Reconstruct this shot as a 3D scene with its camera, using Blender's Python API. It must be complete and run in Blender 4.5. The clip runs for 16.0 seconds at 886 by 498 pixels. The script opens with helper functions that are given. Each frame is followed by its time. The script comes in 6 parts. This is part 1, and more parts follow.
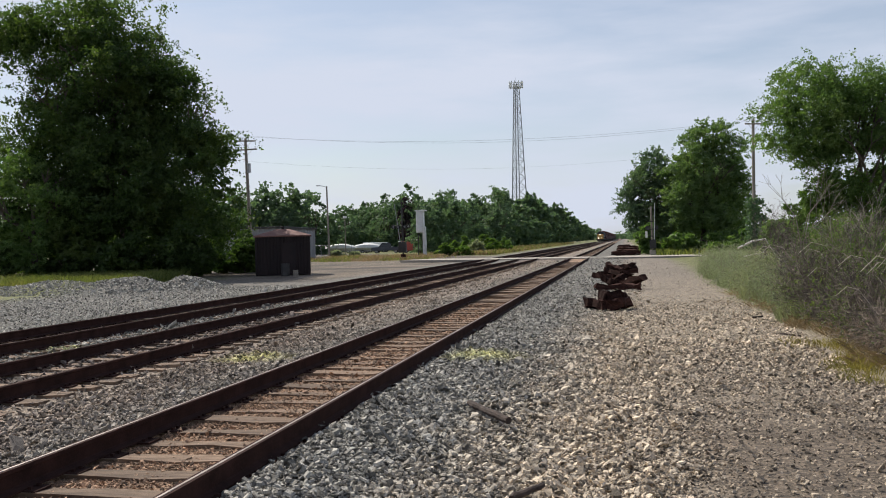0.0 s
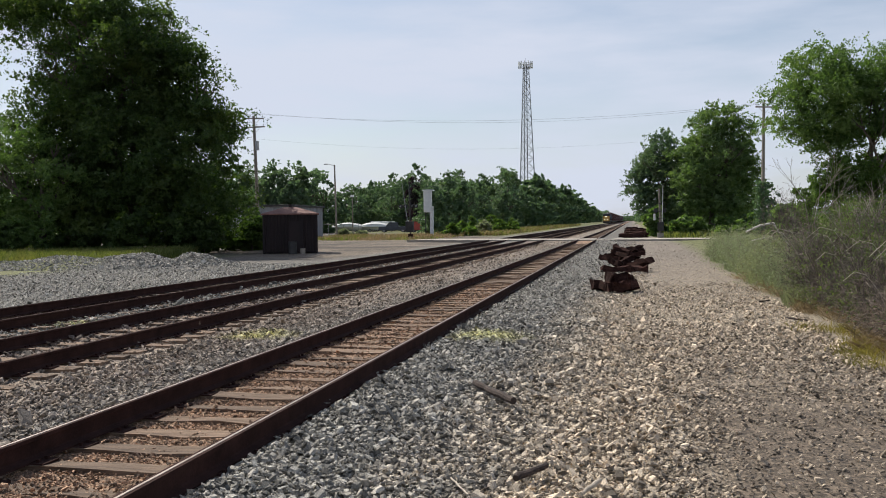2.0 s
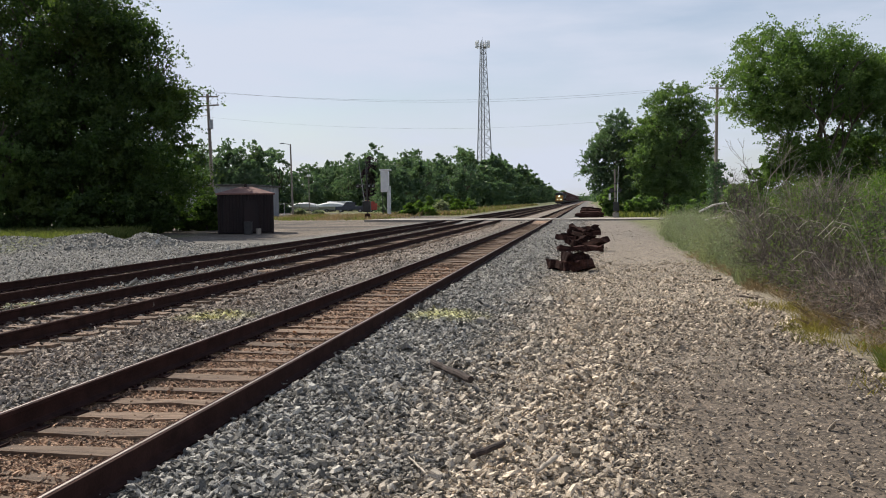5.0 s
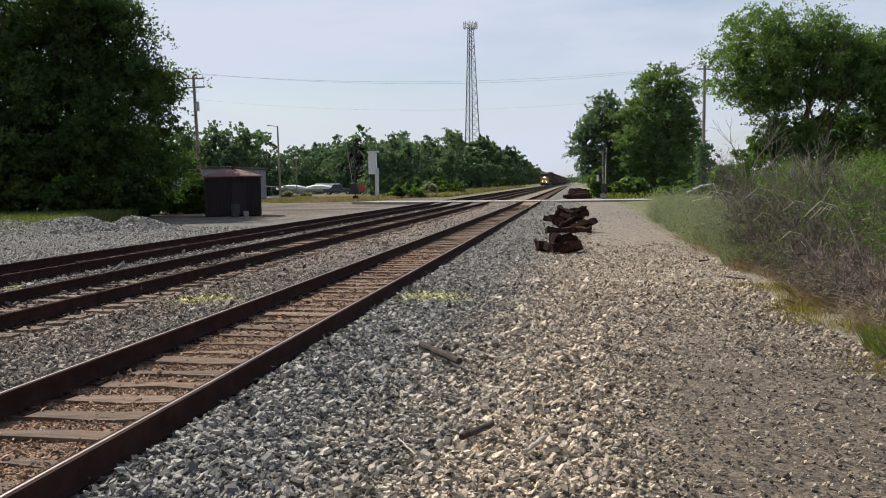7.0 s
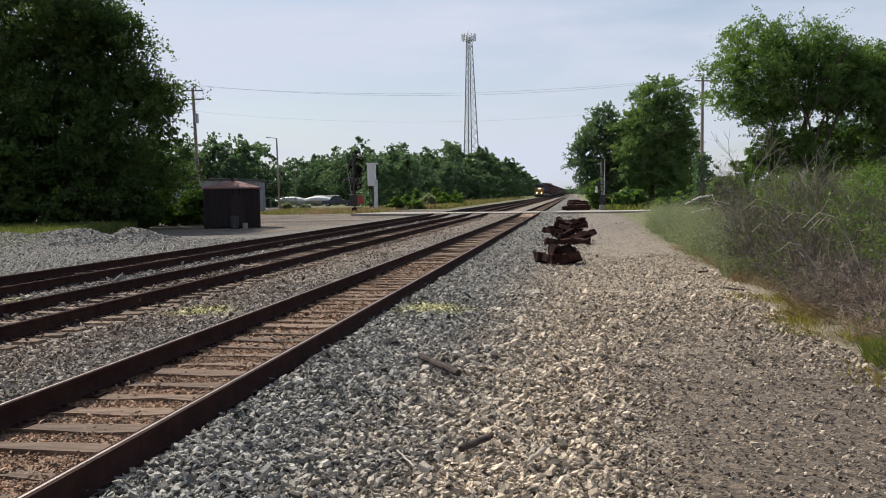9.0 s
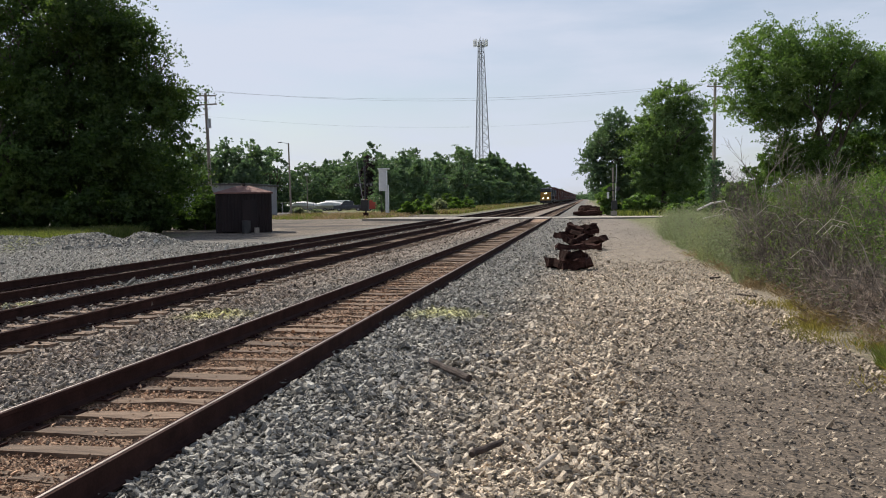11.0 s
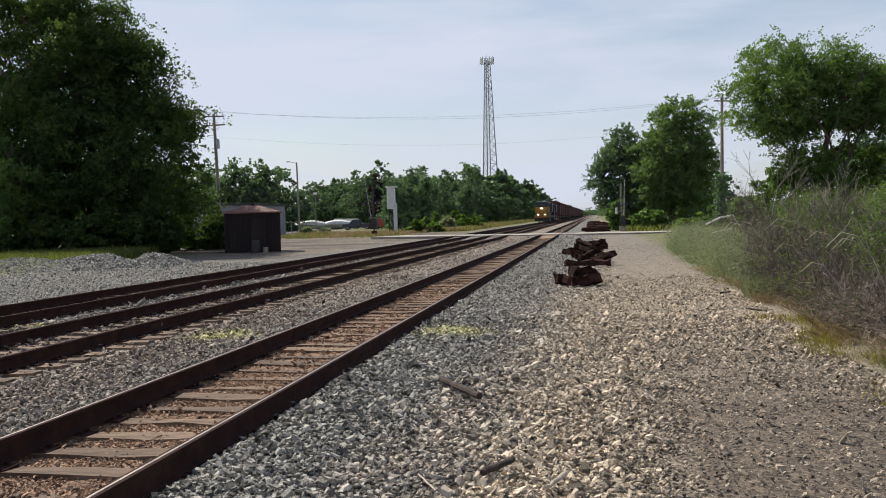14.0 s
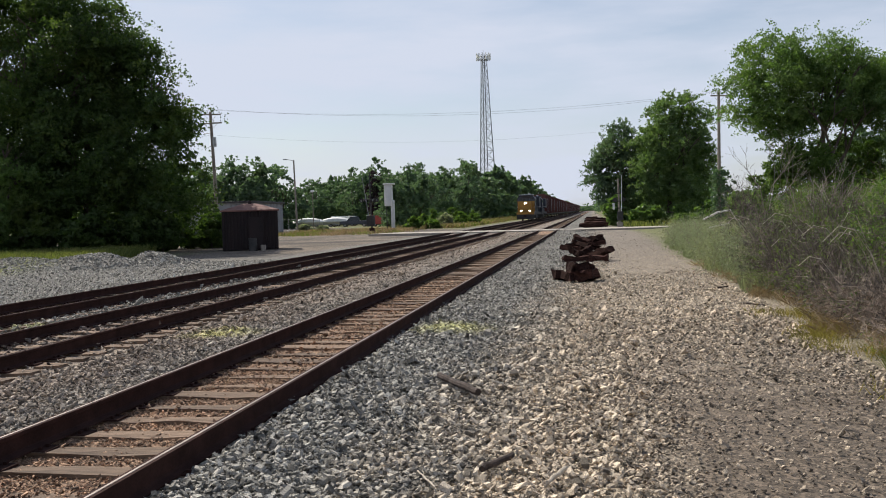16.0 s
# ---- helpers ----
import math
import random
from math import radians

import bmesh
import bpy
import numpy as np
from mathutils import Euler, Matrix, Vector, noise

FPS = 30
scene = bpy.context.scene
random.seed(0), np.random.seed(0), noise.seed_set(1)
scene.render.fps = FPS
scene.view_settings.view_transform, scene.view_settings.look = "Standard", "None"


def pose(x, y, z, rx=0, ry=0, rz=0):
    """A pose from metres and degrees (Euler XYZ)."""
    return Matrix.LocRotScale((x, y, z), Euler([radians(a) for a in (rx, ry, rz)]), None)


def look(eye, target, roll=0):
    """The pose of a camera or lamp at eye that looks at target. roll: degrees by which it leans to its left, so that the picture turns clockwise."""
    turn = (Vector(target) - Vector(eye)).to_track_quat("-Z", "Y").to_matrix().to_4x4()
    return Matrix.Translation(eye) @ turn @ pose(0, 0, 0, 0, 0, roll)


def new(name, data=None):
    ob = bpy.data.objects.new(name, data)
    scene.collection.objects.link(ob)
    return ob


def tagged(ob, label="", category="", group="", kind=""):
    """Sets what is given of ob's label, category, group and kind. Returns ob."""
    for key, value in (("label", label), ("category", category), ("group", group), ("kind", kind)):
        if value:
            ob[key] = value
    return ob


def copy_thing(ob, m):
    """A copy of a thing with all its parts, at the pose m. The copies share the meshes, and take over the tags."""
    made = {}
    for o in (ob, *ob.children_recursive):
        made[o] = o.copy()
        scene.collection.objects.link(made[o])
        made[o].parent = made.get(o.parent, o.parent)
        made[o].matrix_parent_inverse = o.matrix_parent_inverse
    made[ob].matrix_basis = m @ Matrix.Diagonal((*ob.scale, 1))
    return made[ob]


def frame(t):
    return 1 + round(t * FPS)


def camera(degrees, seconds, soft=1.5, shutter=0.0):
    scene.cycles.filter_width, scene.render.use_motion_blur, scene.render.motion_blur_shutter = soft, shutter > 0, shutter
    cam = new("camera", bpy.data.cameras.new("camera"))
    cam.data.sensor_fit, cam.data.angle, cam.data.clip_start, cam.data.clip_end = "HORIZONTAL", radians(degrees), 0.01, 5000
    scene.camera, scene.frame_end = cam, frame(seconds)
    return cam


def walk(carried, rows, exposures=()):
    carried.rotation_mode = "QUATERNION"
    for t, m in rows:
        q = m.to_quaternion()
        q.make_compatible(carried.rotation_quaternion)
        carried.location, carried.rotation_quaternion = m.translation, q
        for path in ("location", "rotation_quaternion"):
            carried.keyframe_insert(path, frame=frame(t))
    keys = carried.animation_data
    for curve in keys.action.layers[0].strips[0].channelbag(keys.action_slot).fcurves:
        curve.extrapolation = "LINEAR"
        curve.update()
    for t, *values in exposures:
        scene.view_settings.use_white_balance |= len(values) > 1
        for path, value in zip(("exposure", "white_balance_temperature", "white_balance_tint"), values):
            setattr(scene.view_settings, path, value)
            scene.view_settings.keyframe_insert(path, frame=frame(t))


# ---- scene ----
# the camera: hand-held by one who stands beside the tracks; metres, tracks run along +y, z = 0 at the rail tops
cam = camera(53.0, 16.0, soft=1.0)
EYE = (0.0, 0.0, 1.58)
PATH = [
    (0, 89.54, 1.38, 11.56),
    (0.5, 88.44, 1.13, 11.95),
    (1, 87.97, 1.08, 11.85),
    (1.5, 87.86, 1.09, 11.62),
    (2, 88.26, 0.67, 12.03),
    (2.5, 88.53, 0.71, 11.83),
    (3, 88.48, 1.03, 10.77),
    (3.5, 88.35, 0.90, 9.64),
    (4, 87.99, 0.63, 9.36),
    (6.5, 85.81, 0.93, 8.94),
    (7, 85.76, 0.85, 8.51),
    (7.5, 85.83, 0.93, 8.22),
    (8, 85.92, 1.08, 8.11),
    (8.5, 86.05, 0.93, 8.17),
    (9, 86.50, 0.91, 8.44),
    (11.5, 87.00, 0.73, 9.19),
    (12, 87.23, 0.43, 8.56),
    (12.5, 87.25, 0.44, 9.11),
    (13, 87.33, 0.23, 9.60),
    (13.5, 87.76, 0.19, 9.73),
    (14, 87.98, 1.41, 9.69),
    (14.5, 88.02, 1.61, 9.43),
    (15, 87.55, 1.67, 9.58),
    (15.5, 87.48, 1.78, 9.44),
    (16, 87.76, 1.80, 9.53),
]
walk(cam, [(t, pose(*EYE, rx, ry, rz)) for t, rx, ry, rz in PATH])
# ---- world, sun, exposure ----
SUN_EL, SUN_AZ = 46.0, -54.0          # degrees; azimuth from +y towards +x
world = bpy.data.worlds.new("sky")
scene.world = world
world.use_nodes = True
wn, wl = world.node_tree.nodes, world.node_tree.links
bgnode = wn["Background"]
bgnode.inputs["Strength"].default_value = 1.0
sky = wn.new("ShaderNodeTexSky")
sky.sky_type, sky.sun_disc = "NISHITA", False
sky.sun_elevation, sky.sun_rotation = radians(SUN_EL), radians(SUN_AZ)
sky.dust_density, sky.air_density = 1.0, 1.0
skymul = wn.new("ShaderNodeVectorMath")
skymul.operation = "SCALE"
skymul.inputs["Scale"].default_value = 0.09
wl.new(sky.outputs[0], skymul.inputs[0])
tc = wn.new("ShaderNodeTexCoord")
cmap = wn.new("ShaderNodeMapping")
cmap.inputs["Scale"].default_value = (1.3, 1.3, 7.0)
cmap.inputs["Rotation"].default_value = (0.0, 0.05, 0.3)
wl.new(tc.outputs["Generated"], cmap.inputs[0])
cn = wn.new("ShaderNodeTexNoise")
cn.inputs["Scale"].default_value, cn.inputs["Detail"].default_value, cn.inputs["Roughness"].default_value = 1.9, 6.0, 0.55
wl.new(cmap.outputs[0], cn.inputs["Vector"])
cr = wn.new("ShaderNodeMapRange")
cr.inputs["From Min"].default_value, cr.inputs["From Max"].default_value = 0.36, 0.60
cr.inputs["To Min"].default_value, cr.inputs["To Max"].default_value = 0.42, 0.98
wl.new(cn.outputs["Fac"], cr.inputs["Value"])
cm = wn.new("ShaderNodeMix")
cm.data_type = "RGBA"
cm.inputs["B"].default_value = (0.575, 0.622, 0.735, 1)      # thin high cloud
cz = wn.new("ShaderNodeSeparateXYZ")
wl.new(tc.outputs["Generated"], cz.inputs[0])
thin = wn.new("ShaderNodeMapRange")                       # the veil thins out overhead
thin.interpolation_type = "SMOOTHSTEP"
for key, value in (("From Min", 0.25), ("From Max", 0.8), ("To Min", 1.0), ("To Max", 0.12)):
    thin.inputs[key].default_value = value
wl.new(cz.outputs[2], thin.inputs["Value"])
cmul = wn.new("ShaderNodeMath")
cmul.operation = "MULTIPLY"
wl.new(cr.outputs["Result"], cmul.inputs[0])
wl.new(thin.outputs["Result"], cmul.inputs[1])
wl.new(cmul.outputs[0], cm.inputs["Factor"])
wl.new(skymul.outputs[0], cm.inputs["A"])
wl.new(cm.outputs["Result"], bgnode.inputs["Color"])

sun = new("sun", bpy.data.lights.new("sun", "SUN"))
sun.data.energy, sun.data.angle, sun.data.color = 5.0, radians(0.6), (1.0, 0.93, 0.82)
sd = Vector((math.sin(radians(SUN_AZ)) * math.cos(radians(SUN_EL)), math.cos(radians(SUN_AZ)) * math.cos(radians(SUN_EL)), math.sin(radians(SUN_EL))))
sun.matrix_world = look(sd * 50, (0, 0, 0))
scene.view_settings.exposure = 0.20

# ---- materials ----


def N(nt, kind, **kw):
    n = nt.nodes.new(kind)
    for k, v in kw.items():
        n.inputs[k.replace("_", " ")].default_value = v
    return n


def mixc(nt, fac, a, b, mode="MIX"):
    m = nt.nodes.new("ShaderNodeMix")
    m.data_type, m.blend_type = "RGBA", mode
    for key, v in (("Factor", fac), ("A", a), ("B", b)):
        if isinstance(v, (tuple, float, int)):
            m.inputs[key].default_value = v if not isinstance(v, tuple) else (*v[:3], 1)
        else:
            nt.links.new(v, m.inputs[key])
    return m.outputs["Result"]


def ramp(nt, value, lo, hi, a=0.0, b=1.0):
    m = N(nt, "ShaderNodeMapRange", From_Min=lo, From_Max=hi, To_Min=a, To_Max=b)
    nt.links.new(value, m.inputs["Value"])
    return m.outputs["Result"]


def sums(nt, op, a, b):
    m = nt.nodes.new("ShaderNodeMath")
    m.operation = op
    for i, v in enumerate((a, b)):
        if isinstance(v, (int, float)):
            m.inputs[i].default_value = v
        else:
            nt.links.new(v, m.inputs[i])
    return m.outputs[0]


def noise_of(nt, scale, detail=4, vec=None, rough=0.55):
    n = N(nt, "ShaderNodeTexNoise", Scale=scale, Detail=detail, Roughness=rough)
    if vec is not None:
        nt.links.new(vec, n.inputs["Vector"])
    return n.outputs["Fac"]


def position(nt):
    return nt.nodes.new("ShaderNodeNewGeometry").outputs["Position"]


def start(name, rough=0.8, metal=0.0):
    m = bpy.data.materials.new(name)
    m.use_nodes = True
    b = m.node_tree.nodes["Principled BSDF"]
    b.inputs["Roughness"].default_value, b.inputs["Metallic"].default_value = rough, metal
    return m, m.node_tree, b


def bumped(nt, b, height, strength, dist):
    n = N(nt, "ShaderNodeBump", Strength=strength, Distance=dist)
    nt.links.new(height, n.inputs["Height"])
    nt.links.new(n.outputs[0], b.inputs["Normal"])


def surface(name, c1, c2, rough=0.8, metal=0.0, scale=3.0, fine=40.0, stretch=None, bump=0.3, dist=0.01, rnd=0.0, island=False, spec=0.5):
    """A worn surface: two colours blended by a coarse and a fine noise, object by object a little different."""
    m, nt, b = start(name, rough, metal)
    b.inputs["Specular IOR Level"].default_value = spec
    t = nt.nodes.new("ShaderNodeTexCoord")
    v = t.outputs["Object"]
    if stretch:
        mp = N(nt, "ShaderNodeMapping", Scale=stretch)
        nt.links.new(v, mp.inputs[0])
        v = mp.outputs[0]
    a, f = noise_of(nt, scale, 4, v), noise_of(nt, fine, 3, v)
    s = ramp(nt, sums(nt, "ADD", sums(nt, "MULTIPLY", a, 0.65), sums(nt, "MULTIPLY", f, 0.35)), 0.36, 0.64)
    c = mixc(nt, s, c1, c2)
    if rnd:
        src = nt.nodes.new("ShaderNodeNewGeometry").outputs["Random Per Island"] if island else nt.nodes.new("ShaderNodeObjectInfo").outputs["Random"]
        k = ramp(nt, src, 0, 1, 1 - rnd, 1 + rnd)
        cc = nt.nodes.new("ShaderNodeCombineColor")
        for i in range(3):
            nt.links.new(k, cc.inputs[i])
        c = mixc(nt, 1.0, c, cc.outputs[0], "MULTIPLY")
    nt.links.new(c, b.inputs["Base Color"])
    if bump:
        bumped(nt, b, f, bump, dist)
    return m


def leaf_mat(name, c1, c2, c3, through_leaf=(1.1, 1.35, 0.5)):
    """Leaves: colour differs leaf by leaf and clump by clump, and light comes through them."""
    m, nt, b = start(name, 0.55)
    g = nt.nodes.new("ShaderNodeNewGeometry")
    r = g.outputs["Random Per Island"]
    c = mixc(nt, r, c1, c2)
    c = mixc(nt, ramp(nt, noise_of(nt, 0.45, 3, g.outputs["Position"]), 0.5, 0.72), c, c3)
    nt.links.new(c, b.inputs["Base Color"])
    b.inputs["Specular IOR Level"].default_value = 0.3
    tr = nt.nodes.new("ShaderNodeBsdfTranslucent")
    nt.links.new(mixc(nt, 1.0, c, through_leaf, "MULTIPLY"), tr.inputs["Color"])
    mx = N(nt, "ShaderNodeMixShader", Fac=0.5)
    nt.links.new(b.outputs[0], mx.inputs[1])
    nt.links.new(tr.outputs[0], mx.inputs[2])
    nt.links.new(mx.outputs[0], nt.nodes["Material Output"].inputs["Surface"])
    return m


TRACK_X = (-3.70, -8.00, -11.30)
GAUGE = 0.7525                       # half the distance of the rail heads
PAINT_SPOTS = ((-2.15, 13.3, 0.8), (-5.9, 13.4, 0.75), (-10.0, 14.4, 0.55))


def ground_colour(nt, stones):
    """The soils by place: grey ballast, brown fouled ballast in the first track, tan road gravel, dirt, grass; some
    colours hold shade too.
    """
    pos = position(nt)
    sp = nt.nodes.new("ShaderNodeSeparateXYZ")
    nt.links.new(pos, sp.inputs[0])
    X, Y = sp.outputs[0], sp.outputs[1]
    big = noise_of(nt, 0.35, 4, pos)
    mid = noise_of(nt, 2.2, 4, pos)
    wob = sums(nt, "MULTIPLY", sums(nt, "SUBTRACT", mid, 0.5), 2.0)
    xw = sums(nt, "ADD", X, wob)
    grey = mixc(nt, mid, (0.146, 0.138, 0.121), (0.30, 0.285, 0.252))
    if not stones:                       # dark fines; shade of the gaps between stones is put in too
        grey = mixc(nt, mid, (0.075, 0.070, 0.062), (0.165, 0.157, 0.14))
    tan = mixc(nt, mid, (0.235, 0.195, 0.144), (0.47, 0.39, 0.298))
    # tan sheet darkened likewise, for the shade in the gravel's gaps
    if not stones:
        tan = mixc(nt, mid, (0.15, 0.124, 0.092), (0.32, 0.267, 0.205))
    dirt = mixc(nt, big, (0.070, 0.053, 0.038), (0.122, 0.094, 0.069))
    pale = mixc(nt, big, (0.12, 0.10, 0.08), (0.215, 0.182, 0.148))
    brown = mixc(nt, mid, (0.14, 0.088, 0.056), (0.32, 0.20, 0.125))
    # grey ballast gives way to road gravel right of the first track
    c = mixc(nt, ramp(nt, sums(nt, "ADD", xw, sums(nt, "MULTIPLY", Y, -0.03)), -2.1, -0.75), grey, tan)
    # wheel-worn dirt on the road
    worn = sums(nt, "MULTIPLY", ramp(nt, sums(nt, "SUBTRACT", sums(nt, "ADD", X, sums(nt, "MULTIPLY", wob, 0.3)), sums(nt, "MULTIPLY", Y, 0.02)), 0.0, 0.6), ramp(nt, sums(nt, "ADD", Y, sums(nt, "MULTIPLY", wob, 2.0)), 14.5, 8.5))
    c = mixc(nt, sums(nt, "MULTIPLY", worn, 0.45 if stones else 0.95), c, dirt)
    c = mixc(nt, sums(nt, "MULTIPLY", ramp(nt, Y, 18, 45), ramp(nt, xw, -1.0, 0.2)), c, pale)
    # brown between the first rails
    inside = sums(nt, "MULTIPLY", ramp(nt, X, -4.7, -4.45), ramp(nt, X, -2.9, -3.1))
    c = mixc(nt, inside, c, brown)
    near2 = sums(nt, "MULTIPLY", ramp(nt, xw, -7.9, -7.2), ramp(nt, xw, -4.2, -6.0))
    c = mixc(nt, sums(nt, "MULTIPLY", near2, 0.62), c, mixc(nt, mid, (0.14, 0.10, 0.072), (0.30, 0.225, 0.165)))
    # far tracks: brown bed, darkened to hold the rails' shadow as colour
    for cx in TRACK_X[1:]:
        c = mixc(nt, sums(nt, "MULTIPLY", sums(nt, "MULTIPLY", ramp(nt, X, cx - 0.95, cx - 0.75), ramp(nt, X, cx + 0.95, cx + 0.75)), 0.75), c, mixc(nt, mid, (0.075, 0.052, 0.042), (0.16, 0.115, 0.09)))
    # sprayed yellow marks
    for x, y, r in PAINT_SPOTS:
        d = nt.nodes.new("ShaderNodeVectorMath")
        d.operation = "DISTANCE"
        nt.links.new(pos, d.inputs[0])
        d.inputs[1].default_value = (x, y, -0.2)
        f = ramp(nt, sums(nt, "ADD", d.outputs["Value"], sums(nt, "MULTIPLY", wob, 0.35)), r * 0.25, r)
        c = mixc(nt, sums(nt, "MULTIPLY", sums(nt, "SUBTRACT", 1.0, f), 0.6), c, (0.52, 0.50, 0.20))
    if not stones:
        # the lot and the ground left of the tracks; dark dirt tone includes painted tree shade
        left = ramp(nt, sums(nt, "ADD", X, sums(nt, "MULTIPLY", wob, 0.8)), -14.0, -15.5)
        c = mixc(nt, sums(nt, "MULTIPLY", left, ramp(nt, Y, 36, 46)), c, mixc(nt, ramp(nt, noise_of(nt, 0.13, 6, pos, 0.65), 0.40, 0.66), (0.042, 0.032, 0.024), (0.185, 0.145, 0.105)))
        grass = mixc(nt, noise_of(nt, 6.0, 4, pos), (0.07, 0.085, 0.025), (0.16, 0.155, 0.06))
        g1 = sums(nt, "MULTIPLY", ramp(nt, sums(nt, "ADD", X, wob), -21.5, -23.0), ramp(nt, Y, 52, 44))
        g2 = ramp(nt, sums(nt, "ADD", xw, 0.0), 3.0, 4.2)
        g3 = ramp(nt, sums(nt, "ADD", Y, sums(nt, "MULTIPLY", wob, 8.0)), 150, 175)
        side = sums(nt, "ADD", ramp(nt, xw, -14.0, -16.5), ramp(nt, xw, 2.0, 3.0))
        g4 = sums(nt, "MULTIPLY", sums(nt, "MINIMUM", side, 1.0), ramp(nt, sums(nt, "ADD", Y, sums(nt, "MULTIPLY", X, 1.6)), 74, 84))
        allg = sums(nt, "MINIMUM", sums(nt, "ADD", sums(nt, "ADD", g1, g2), sums(nt, "ADD", g4, sums(nt, "MULTIPLY", g3, sums(nt, "MINIMUM", side, 1.0)))), 1.0)
        c = mixc(nt, allg, c, grass)
        litter = mixc(nt, noise_of(nt, 9.0, 4, pos), (0.085, 0.068, 0.045), (0.20, 0.165, 0.11))
        c = mixc(nt, sums(nt, "MULTIPLY", g2, ramp(nt, Y, 48, 34)), c, litter)
    return c, pos


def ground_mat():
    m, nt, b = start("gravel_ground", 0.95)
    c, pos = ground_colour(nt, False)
    vor = N(nt, "ShaderNodeTexVoronoi", Scale=55.0)
    nt.links.new(pos, vor.inputs["Vector"])
    vor2 = N(nt, "ShaderNodeTexVoronoi", Scale=19.0)
    nt.links.new(pos, vor2.inputs["Vector"])
    c2 = c
    for vv, lo, hi in ((vor, 0.45, 1.6), (vor2, 0.6, 1.4)):
        bw = nt.nodes.new("ShaderNodeRGBToBW")
        nt.links.new(vv.outputs["Color"], bw.inputs[0])
        k = ramp(nt, bw.outputs[0], 0.15, 0.85, lo, hi)
        cc = nt.nodes.new("ShaderNodeCombineColor")
        for i in range(3):
            nt.links.new(k, cc.inputs[i])
        c2 = mixc(nt, 1.0, c2, cc.outputs[0], "MULTIPLY")
    nt.links.new(c2, b.inputs["Base Color"])
    h = sums(nt, "ADD", noise_of(nt, 14, 4, pos, 0.6), sums(nt, "MULTIPLY", noise_of(nt, 90, 3, pos), 0.5))
    bumped(nt, b, h, 0.7, 0.02)
    return m


def stone_mat(name, lo, hi):
    m, nt, b = start(name, 0.9)
    c, pos = ground_colour(nt, True)
    r = nt.nodes.new("ShaderNodeNewGeometry").outputs["Random Per Island"]
    k = ramp(nt, r, 0, 1, lo, hi)
    cc = nt.nodes.new("ShaderNodeCombineColor")
    for i in range(3):
        nt.links.new(k, cc.inputs[i])
    c = mixc(nt, 1.0, c, cc.outputs[0], "MULTIPLY")
    grain = ramp(nt, noise_of(nt, 130, 3, pos, 0.7), 0.35, 0.65, 0.55, 1.45)
    cg = nt.nodes.new("ShaderNodeCombineColor")
    for i in range(3):
        nt.links.new(grain, cg.inputs[i])
    c = mixc(nt, 1.0, c, cg.outputs[0], "MULTIPLY")
    nt.links.new(c, b.inputs["Base Color"])
    bumped(nt, b, noise_of(nt, 110, 3, pos), 0.8, 0.008)
    return m


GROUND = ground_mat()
STONE = stone_mat("ballast_stone", 0.22, 2.15)
RUST = surface("rusty_rail_steel", (0.024, 0.0115, 0.0095), (0.055, 0.026, 0.021), 0.9, 0.0, 4, 60, bump=0.2, dist=0.003, spec=0.12)
RAILTOP = surface("worn_rail_top", (0.24, 0.19, 0.165), (0.40, 0.345, 0.31), 0.5, 0.6, 3, 50, bump=0.05, dist=0.001)
DULLTOP = surface("dull_rusty_rail_top", (0.05, 0.03, 0.025), (0.10, 0.066, 0.055), 0.85, 0.0, 3, 50, bump=0.05, dist=0.001, spec=0.15)
TIE = surface("weathered_tie_wood", (0.066, 0.041, 0.027), (0.235, 0.158, 0.104), 0.9, 0, 2.0, 14, (0.5, 6, 6), 0.7, 0.012, 0.35)
OLDTIE = surface("creosoted_old_tie", (0.012, 0.0065, 0.0055), (0.066, 0.032, 0.026), 0.95, 0, 2.0, 14, (6, 0.6, 6), 0.7, 0.015, 0.45, spec=0.08)
STICKW = surface("grey_brown_driftwood", (0.018, 0.0125, 0.010), (0.062, 0.042, 0.034), 0.9, 0, 4, 30, (6, 1, 6), 0.6, 0.006)
BLEACHED = surface("sun_bleached_branch", (0.55, 0.51, 0.46), (0.72, 0.68, 0.62), 0.85, 0, 4, 30, bump=0.2, dist=0.003)
PALEWOOD = surface("bleached_wood", (0.32, 0.27, 0.21), (0.50, 0.44, 0.36), 0.85, 0, 4, 30, (6, 1, 6), 0.4, 0.004)
BARK = surface("bark", (0.05, 0.04, 0.03), (0.14, 0.115, 0.09), 0.95, 0, 2, 12, (3, 3, 0.6), 0.8, 0.03)
POLEW = surface("grey_pole_wood", (0.17, 0.145, 0.12), (0.30, 0.265, 0.225), 0.9, 0, 1.2, 18, (4, 4, 0.3), 0.4, 0.01)
TWIG = surface("dry_twigs", (0.085, 0.066, 0.053), (0.245, 0.20, 0.16), 0.9, 0, 1.5, 6, bump=0, rnd=0.6, island=True)
CANE = surface("pale_bare_cane", (0.30, 0.26, 0.21), (0.46, 0.41, 0.35), 0.9, 0, 2, 20, bump=0)
TWIGD = surface("dark_twigs", (0.05, 0.038, 0.032), (0.14, 0.11, 0.09), 0.9, 0, 1.5, 6, bump=0, rnd=0.6, island=True)
STALK = surface("dead_stalks", (0.22, 0.165, 0.125), (0.44, 0.35, 0.275), 0.9, 0, 1.5, 6, bump=0, rnd=0.5, island=True)
STRAW = leaf_mat("dry_grass", (0.20, 0.155, 0.09), (0.34, 0.275, 0.175), (0.24, 0.20, 0.11), (1.0, 0.9, 0.75))
GRASS = leaf_mat("green_grass", (0.09, 0.12, 0.035), (0.20, 0.215, 0.07), (0.25, 0.22, 0.10), (1.05, 1.15, 0.55))
